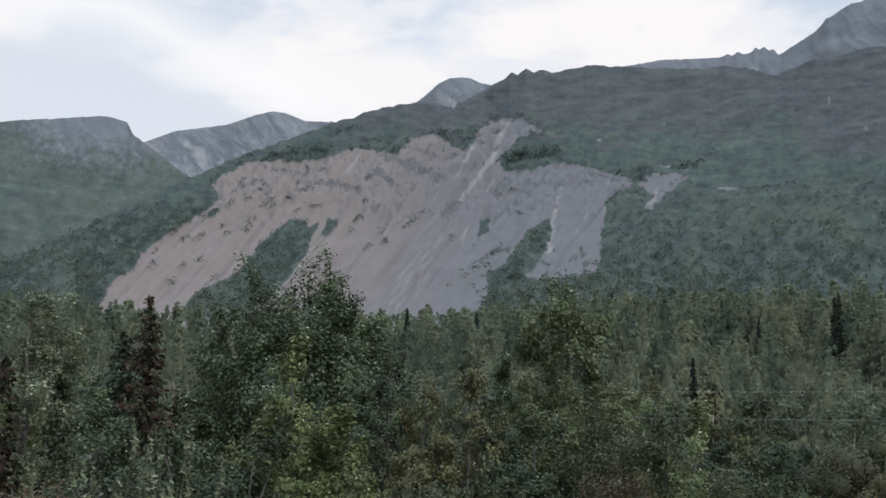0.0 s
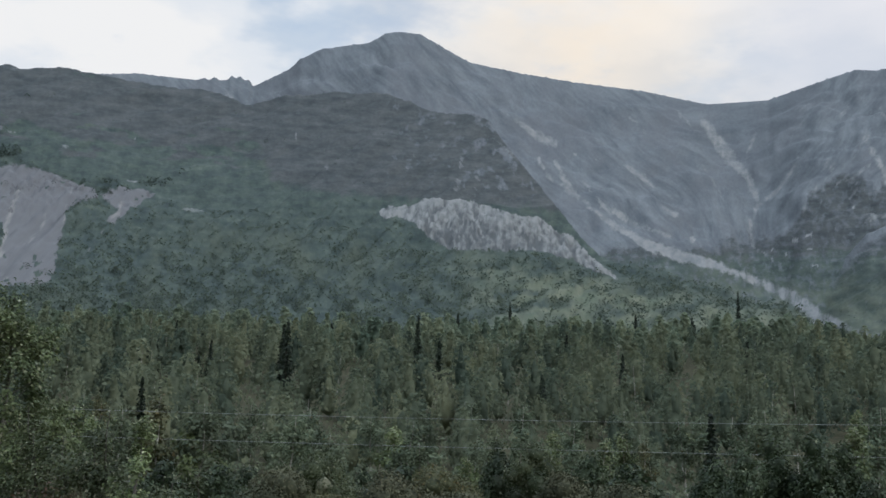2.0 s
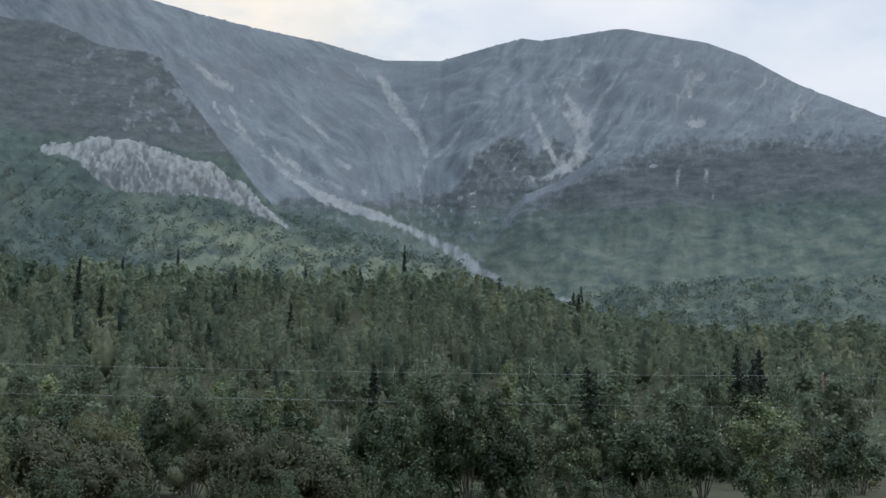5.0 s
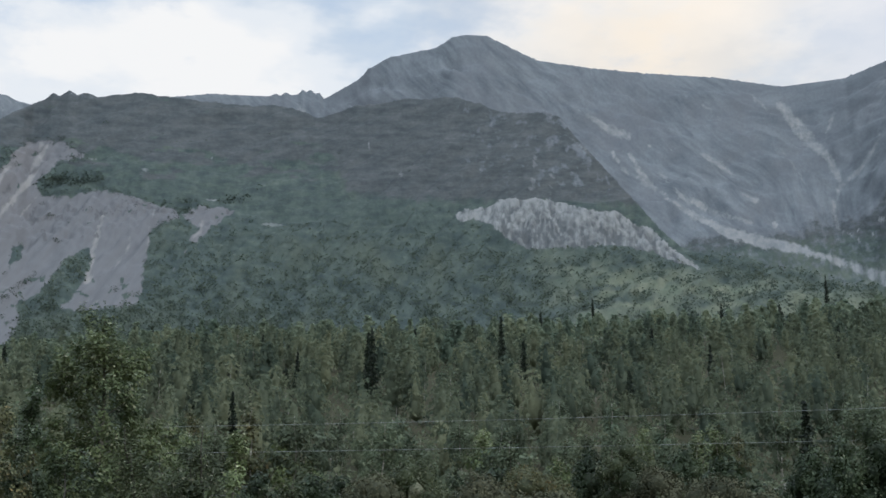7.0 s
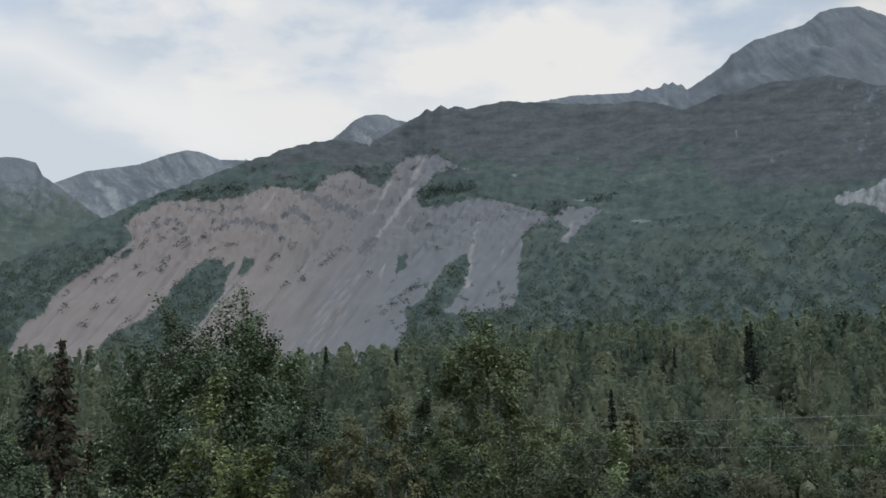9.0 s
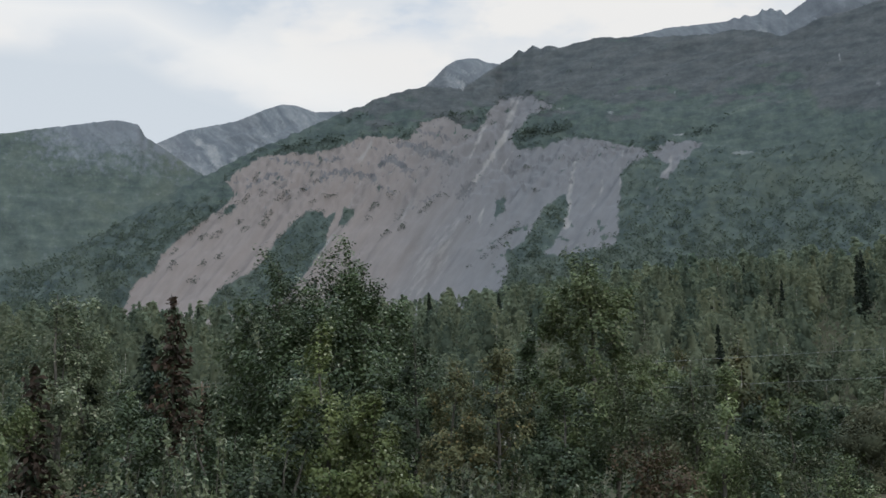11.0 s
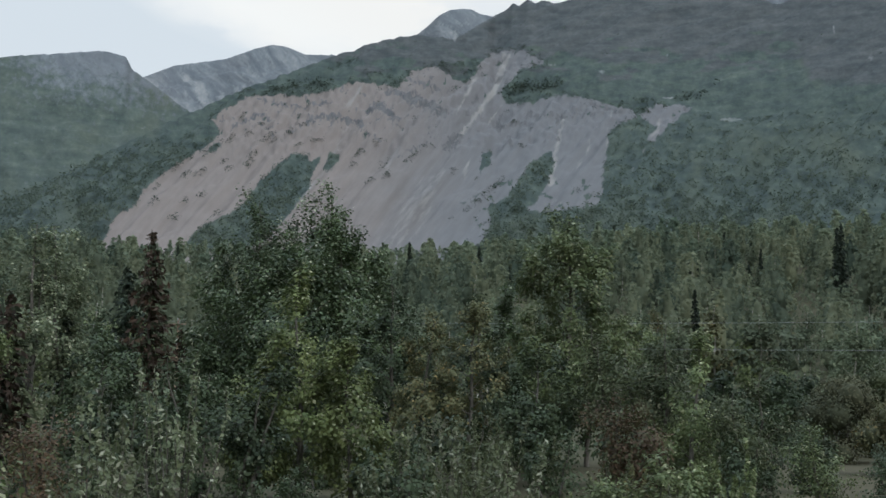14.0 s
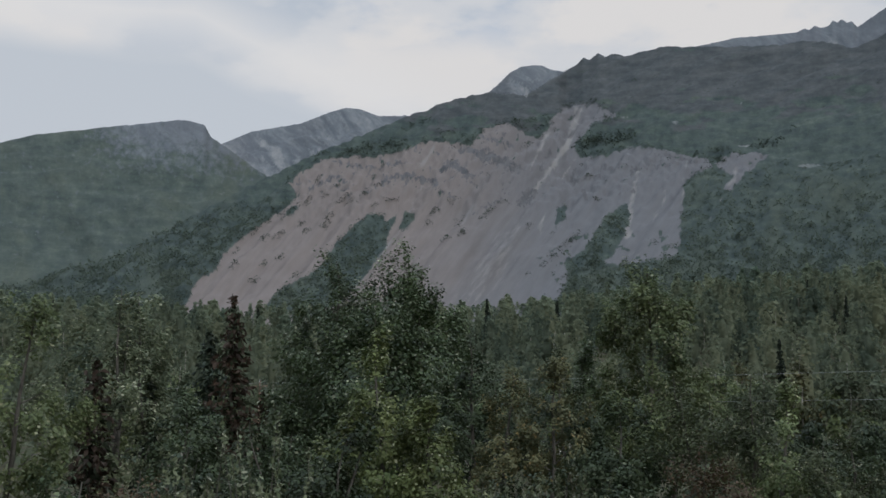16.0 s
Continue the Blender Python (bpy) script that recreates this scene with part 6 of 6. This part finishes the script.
def scatter_crowns(name, label, category, seed, az, r, height, width, low, quads, quad, mat):
    """Many small crowns in one mesh: a rough leafy core and single sprays standing out of it."""
    rng = np.random.default_rng(seed)
    n = len(az)
    z, _, _ = land(az[None, :], r[None, :])
    base = np.stack([r * np.sin(np.radians(az)), r * np.cos(np.radians(az)), z[0]], -1)
    tone = np.clip(0.45 + 0.26 * rng.normal(size=n) + 0.4 * fnoise(az / 2.5, r / 60, 19, 3), 0, 1)
    tall = (1 - low) * height
    # cores: a wide lower one and a narrow upper one
    bc, bf = BALL
    cores, fa = [], []
    for k, (at, up, across) in enumerate(((0.38, 0.28, 0.24), (0.62, 0.26, 0.16)) if low > 0 else ()):
        dirs = bc[None] * (1 + 0.25 * rng.normal(size=(n, 12, 1)))
        mid = base + np.stack([0 * tall, 0 * tall, low * height + at * tall], -1)
        half = np.stack([across * width, across * width, up * tall], -1)
        cores.append((mid[:, None] + dirs * half[:, None]).reshape(-1, 3))
        fa.append((bf[None] + 12 * (np.arange(n) + k * n)[:, None, None]).reshape(-1, 3))
    co = np.vstack(cores) if cores else np.zeros((0, 3))
    soft = np.tile(unit(bc + [0, 0, 0.3]), (len(cores) * n, 1))
    # sprays on a lumpy egg-shaped crown
    u = rng.uniform(0, 1, (n, quads)) ** 0.85
    th = rng.uniform(0, 6.283, (n, quads))
    ph = rng.uniform(0, 6.28, (n, 3))
    point = rng.random((n, 1))
    egg = np.sqrt(np.clip(1 - ((u - 0.36) / 0.66) ** 2, 0.01, 1)) * (1 - 0.55 * point * np.clip((u - 0.3) / 0.7, 0, 1))
    lump = 1 + 0.22 * np.sin(3 * th + ph[:, :1]) * np.sin(8 * u + ph[:, 1:2]) + 0.12 * np.sin(5 * th + 13 * u + ph[:, 2:])
    rad = 0.5 * width[:, None] * egg * lump * rng.uniform(0.70, 1.06, (n, quads))
    pos = np.stack([rad * np.cos(th), rad * np.sin(th), low * height[:, None] + tall[:, None] * u], -1) + base[:, None]
    facing = np.stack([np.cos(th) * egg, np.sin(th) * egg, 0.35 + 1.1 * (u - 0.36)], -1).reshape(-1, 3)
    lc, lf = leaves(rng, pos.reshape(-1, 3), 1.0, 0.7, 0.2, None, facing, 0.5)
    mid = np.repeat(pos.reshape(-1, 3), 4, 0)
    lc = mid + (lc - mid) * np.repeat(np.repeat(quad * width / width.mean() * (np.ones(n) if low <= 0 else 0.75 + 0.4 * smooth(150, 380, r)), quads), 4)[:, None]
    tri = np.vstack([lf[:, [0, 1, 2]], lf[:, [0, 2, 3]]]) + len(co)
    own = unit(np.cross(lc[1::4] - lc[0::4], lc[2::4] - lc[0::4]))
    soft = np.vstack([soft, np.repeat(own, 4, 0)])
    me = mesh_from(name, np.vstack([co, lc]), np.vstack(fa + [tri]), mat, soft)
    tones = np.concatenate([np.tile(np.repeat(tone, 12), len(cores)), np.repeat(tone, quads * 4)])
    me.attributes.new("tone", "FLOAT", "POINT").data.foreach_set("value", tones.astype(np.float32))
    return tagged(new(name, me), label, category, kind="stuff")


def woods_and_brush():
    rng = np.random.default_rng(77)
    n = 1900
    az = rng.uniform(-30, 66, n)
    r = 150 + (200 + 15 * smooth(5, 20, az) + 80 * fnoise(az / 3.5, az * 0, 23, 3)) * rng.random(n) ** 0.75
    s = (0.42 + 0.72 * rng.random(n) ** 1.5) * (1 - 0.25 * smooth(250, 370, r))
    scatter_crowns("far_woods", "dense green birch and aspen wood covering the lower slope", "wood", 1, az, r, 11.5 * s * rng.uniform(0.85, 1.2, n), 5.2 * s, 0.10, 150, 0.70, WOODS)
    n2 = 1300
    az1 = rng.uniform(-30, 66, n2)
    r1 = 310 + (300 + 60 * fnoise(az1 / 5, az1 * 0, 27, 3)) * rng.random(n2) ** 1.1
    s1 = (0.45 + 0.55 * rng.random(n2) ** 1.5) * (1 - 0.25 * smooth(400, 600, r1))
    # the paler leaf colour here carries painted haze
    scatter_crowns("upper_woods", "thinning birches above the close wood, colour paled for haze", "wood", 6, az1, r1, 10.0 * s1 * rng.uniform(0.85, 1.15, n2), 5.0 * s1, 0.08, 90, 0.95, HAZED_WOODS)
    m = 1900
    az2, r2, s2 = rng.uniform(-30, 66, m), 92 + 290 * rng.random(m) ** 0.9, rng.uniform(0.6, 1.3, m)
    scatter_crowns("understorey", "low green shrubs filling the gaps of the wood", "brush", 4, az2, r2, 2.6 * s2, 4.6 * s2, -0.1, 40, 0.75, WOODS)
    trunks = []
    for a, d, k in zip(az[:300], r[:300] - 1.5, s[:300]):
        p = np.array(spot(a, d))
        q = np.linspace(0, 1, 3)[:, None]
        top = np.array([rng.normal() * 0.3, rng.normal() * 0.3, 8.0 * k])
        trunks.append(tube(p + q * top, np.array([0.10, 0.08, 0.04]), 4))
    tagged(new("birch_trunks", mesh_from("birch_trunks", *join(trunks), PALE_BARK)), "thin pale birch trunks standing between the crowns", "wood", kind="stuff")
    # small trees and alder close the lower slope, brush thins out above and keeps off the bare ground
    A, R, z, el, kind, scree, cliff, chute, rock, brown = FIELD
    bare = np.clip(1.3 * scree + 1.3 * cliff + chute + 0.8 * rock, 0, 1)
    rising = np.zeros(z.shape, bool)
    rising[:-1] = (z[1:] - z[:-1]) > 0
    for name, label, k, lo, hi, dense, top, seed in (
            ("slope_alder", "close-grown alder covering the lower slope, leaf colour blued for haze", 11000, 360, 950, 19, 4.8, 2),
            ("hillside_brush", "low brush scattered over the upper slopes, leaf colour blued for haze", 2600, 800, 2100, 12, 2.4, 5)):
        ok = (A > -31) & (A < 65) & (R > lo) & (R < hi) & (bare < 0.3) & rising
        idx = np.flatnonzero(ok.ravel())
        # uneven thickets
        thick = smooth(-0.5, 0.45, fnoise(A / 1.6, el / 0.8, 161, 3, 0.6))
        wgt = ((1 - bare) * (1 - 0.75 * meadow_share(A, el)) * (1 - 0.6 * brown) * (0.45 + 0.8 * thick) * (0.1 + smooth(18, 8.5, el))).ravel()[idx] * R.ravel()[idx]
        pick = rng.choice(idx, k, replace=False, p=wgt / wgt.sum())
        az, r = A.ravel()[pick] + rng.uniform(-0.08, 0.08, k), R.ravel()[pick] + rng.uniform(-2, 2, k)
        s = (0.45 + 0.8 * rng.random(k) ** 2) * (0.55 + 0.55 * smooth(15, 8.5, el.ravel()[pick]))
        scatter_crowns(name, label, "brush", seed, az, r, top * s, 1.5 * top * s ** 0.8, -0.3, dense, 0.25 * top, HAZED_BRUSH)
    # tufts that cling to the slide, thick under the upper rim
    okt = (kind == 1) & (scree < 0.75) & (scree > 0.02) & (A > -16) & (A < 10) & (el > 8)
    idt = np.flatnonzero(okt.ravel())
    wgt = (0.25 + smooth(12.6, 14.8, el - 0.02 * A)).ravel()[idt]
    pick = rng.choice(idt, min(560, len(idt)), replace=False, p=wgt / wgt.sum())
    az, r = A.ravel()[pick], R.ravel()[pick]
    s = (0.5 + 0.7 * rng.random(len(pick))) * (0.8 + 0.6 * smooth(13, 15, el.ravel()[pick]))
    over = (kind == 1) & rising & (scree < 0.02) & (A > -13.5) & (A < 24) & (el > 14.2) & (fnoise(A / 1.3, el / 0.7, 191, 3) > 0.05)
    ido = np.flatnonzero(over.ravel())
    pick = rng.choice(ido, min(140, len(ido)), replace=False)
    az, r, s = np.append(az, A.ravel()[pick]), np.append(r, R.ravel()[pick]), np.append(s, rng.uniform(0.4, 0.9, len(pick)))
    # thickets along the upper rim: from, to (bearing, elevation), how many, size
    rim = [(-8.95, 15.07, -7.25, 15.55, 26, 1.7), (-7.25, 15.39, -5.69, 15.63, 22, 1.7), (-8.67, 15.29, -5.83, 15.36, 16, 1.6), (2.94, 15.18, 4.25, 15.78, 30, 1.9), (4.09, 15.43, 5.67, 15.73, 30, 1.9), (3.24, 15.59, 5.68, 16.01, 22, 1.7), (-0.50, 16.62, 1.53, 16.78, 22, 1.6), (-0.07, 16.34, 1.09, 16.13, 10, 1.5), (-4.11, 16.15, -2.38, 15.88, 18, 1.4), (-5.83, 16.32, -4.40, 16.75, 14, 1.4), (11.41, 15.01, 12.79, 14.98, 14, 2.0), (9.60, 14.84, 11.12, 14.59, 16, 1.7), (9.45, 14.52, 10.14, 14.32, 8, 1.5), (-10.35, 14.91, -9.23, 15.14, 10, 1.3), (-13.28, 11.18, -11.54, 12.41, 14, 1.4), (-14.08, 10.74, -11.95, 12.18, 16, 1.5)]
    for a0, e0, a1, e1, k, size in rim + [(*row, 1.15) for row in TUFT_ROWS]:
        u = (np.arange(k) + rng.uniform(-0.4, 0.4, k)) / k
        loose = 0.16 if size > 1.2 else 0.05
        ra, re = a0 + (a1 - a0) * u + loose * rng.normal(size=k), e0 + (e1 - e0) * u + 0.6 * loose * rng.normal(size=k)
        az, r = np.append(az, ra), np.append(r, [distance_at(a, e) for a, e in zip(ra, re)])
        s = np.append(s, size * rng.uniform(0.6, 1.3, k))
    # single larger bushes
    for a, e, size in ((13.50, 15.52, 2.6), (5.84, 18.40, 2.0), (7.94, 17.22, 1.8), (12.05, 15.03, 2.4), (-4.24, 12.21, 1.8), (13.92, 18.27, 1.2), (17.51, 17.40, 1.6), (3.84, 16.67, 1.2), (6.91, 18.57, 1.5), (-4.97, 16.61, 1.3)):
        az, r, s = np.append(az, a), np.append(r, distance_at(a, e)), np.append(s, size)
    scatter_crowns("slide_tufts", "dark green bushes clinging to the landslide scar", "brush", 3, az, r, 2.3 * s, 4.2 * s, -0.2, 22, 0.85, TUFT)


def distance_at(az, el):
    """How far off the ground is met at a bearing and elevation."""
    far = np.arange(600.0, 1600.0, 4.0)
    z, _, _ = land(np.full((1, len(far)), float(az)), far[None, :])
    over = np.degrees(np.arctan2(z[0] - EYE, far)) >= el
    return float(far[np.argmax(over)]) if over.any() else 1300.0


woods_and_brush()


# ---------------------------------------------------------------- the power line
def power_line():
    az0, dist = radians(24), 85.0
    ahead, along = Vector((math.sin(az0), math.cos(az0), 0)), Vector((math.cos(az0), -math.sin(az0), 0))
    stations = (-190.0, -63.6, 64.5, 190.0)
    tops = {}
    for n, s in enumerate(stations):
        p = ahead * dist + along * s
        r, az = p.length, math.degrees(math.atan2(p.x, p.y))
        g = spot(az, r).z if r < 400 else 0
        pole = tagged(new("utility_pole"), "weathered brown wooden utility pole with a short crossarm", "utility pole", "power line poles")
        pole.matrix_basis = Matrix.Translation((p.x, p.y, g)) @ Matrix.Rotation(-az0, 4, "Z")
        h = 9.3 - g
        q = np.linspace(0, 1, 6)
        part("post", tube(np.stack([0 * q, 0 * q, -0.3 + (h + 0.3) * q], -1), 0.16 - 0.05 * q, 10), POLE_WOOD, pole)
        bm = bmesh.new()
        bmesh.ops.create_cube(bm, size=1, matrix=Matrix.Translation((0, -0.14, h - 0.5)) @ Matrix.Diagonal((1.8, 0.09, 0.11, 1)))
        bmesh.ops.bevel(bm, geom=bm.edges[:], offset=0.012, segments=1, affect="EDGES")
        me = bpy.data.meshes.new("crossarm")
        bm.to_mesh(me)
        bm.free()
        me.materials.append(POLE_WOOD)
        arm = new("crossarm", me)
        arm.parent = pole
        for zz in (h + 0.02, h - 2.2, h - 4.9):
            q2 = np.array([0, 0.25, 0.5, 0.75, 1.0])
            part("insulator", tube(np.stack([0 * q2, -0.12 + 0 * q2, zz - 0.12 + 0.2 * q2], -1), np.array([0.03, 0.06, 0.035, 0.06, 0.02]), 8), CERAMIC, pole)
    for k, (h0, h1, sag) in enumerate(((9.1, 9.1, 0.8), (7.1, 6.3, 0.4), (4.2, 2.6, 0.25))):
        for s0, s1 in zip(stations, stations[1:]):
            cu = bpy.data.curves.new("power_cable", "CURVE")
            cu.dimensions, cu.bevel_depth, cu.bevel_resolution = "3D", 0.012, 1
            sp = cu.splines.new("POLY")
            sp.points.add(24)
            for i in range(25):
                u = i / 24
                p = ahead * (dist - 0.14) + along * (s0 + (s1 - s0) * u)
                z = h0 + (h1 - h0) * u - 4 * sag * u * (1 - u)
                sp.points[i].co = (p.x, p.y, z, 1)
            cu.materials.append(WIRE)
            tagged(new("power_cable", cu), "thin grey overhead power cable sagging between poles", "power cable", "power cables")


power_line()
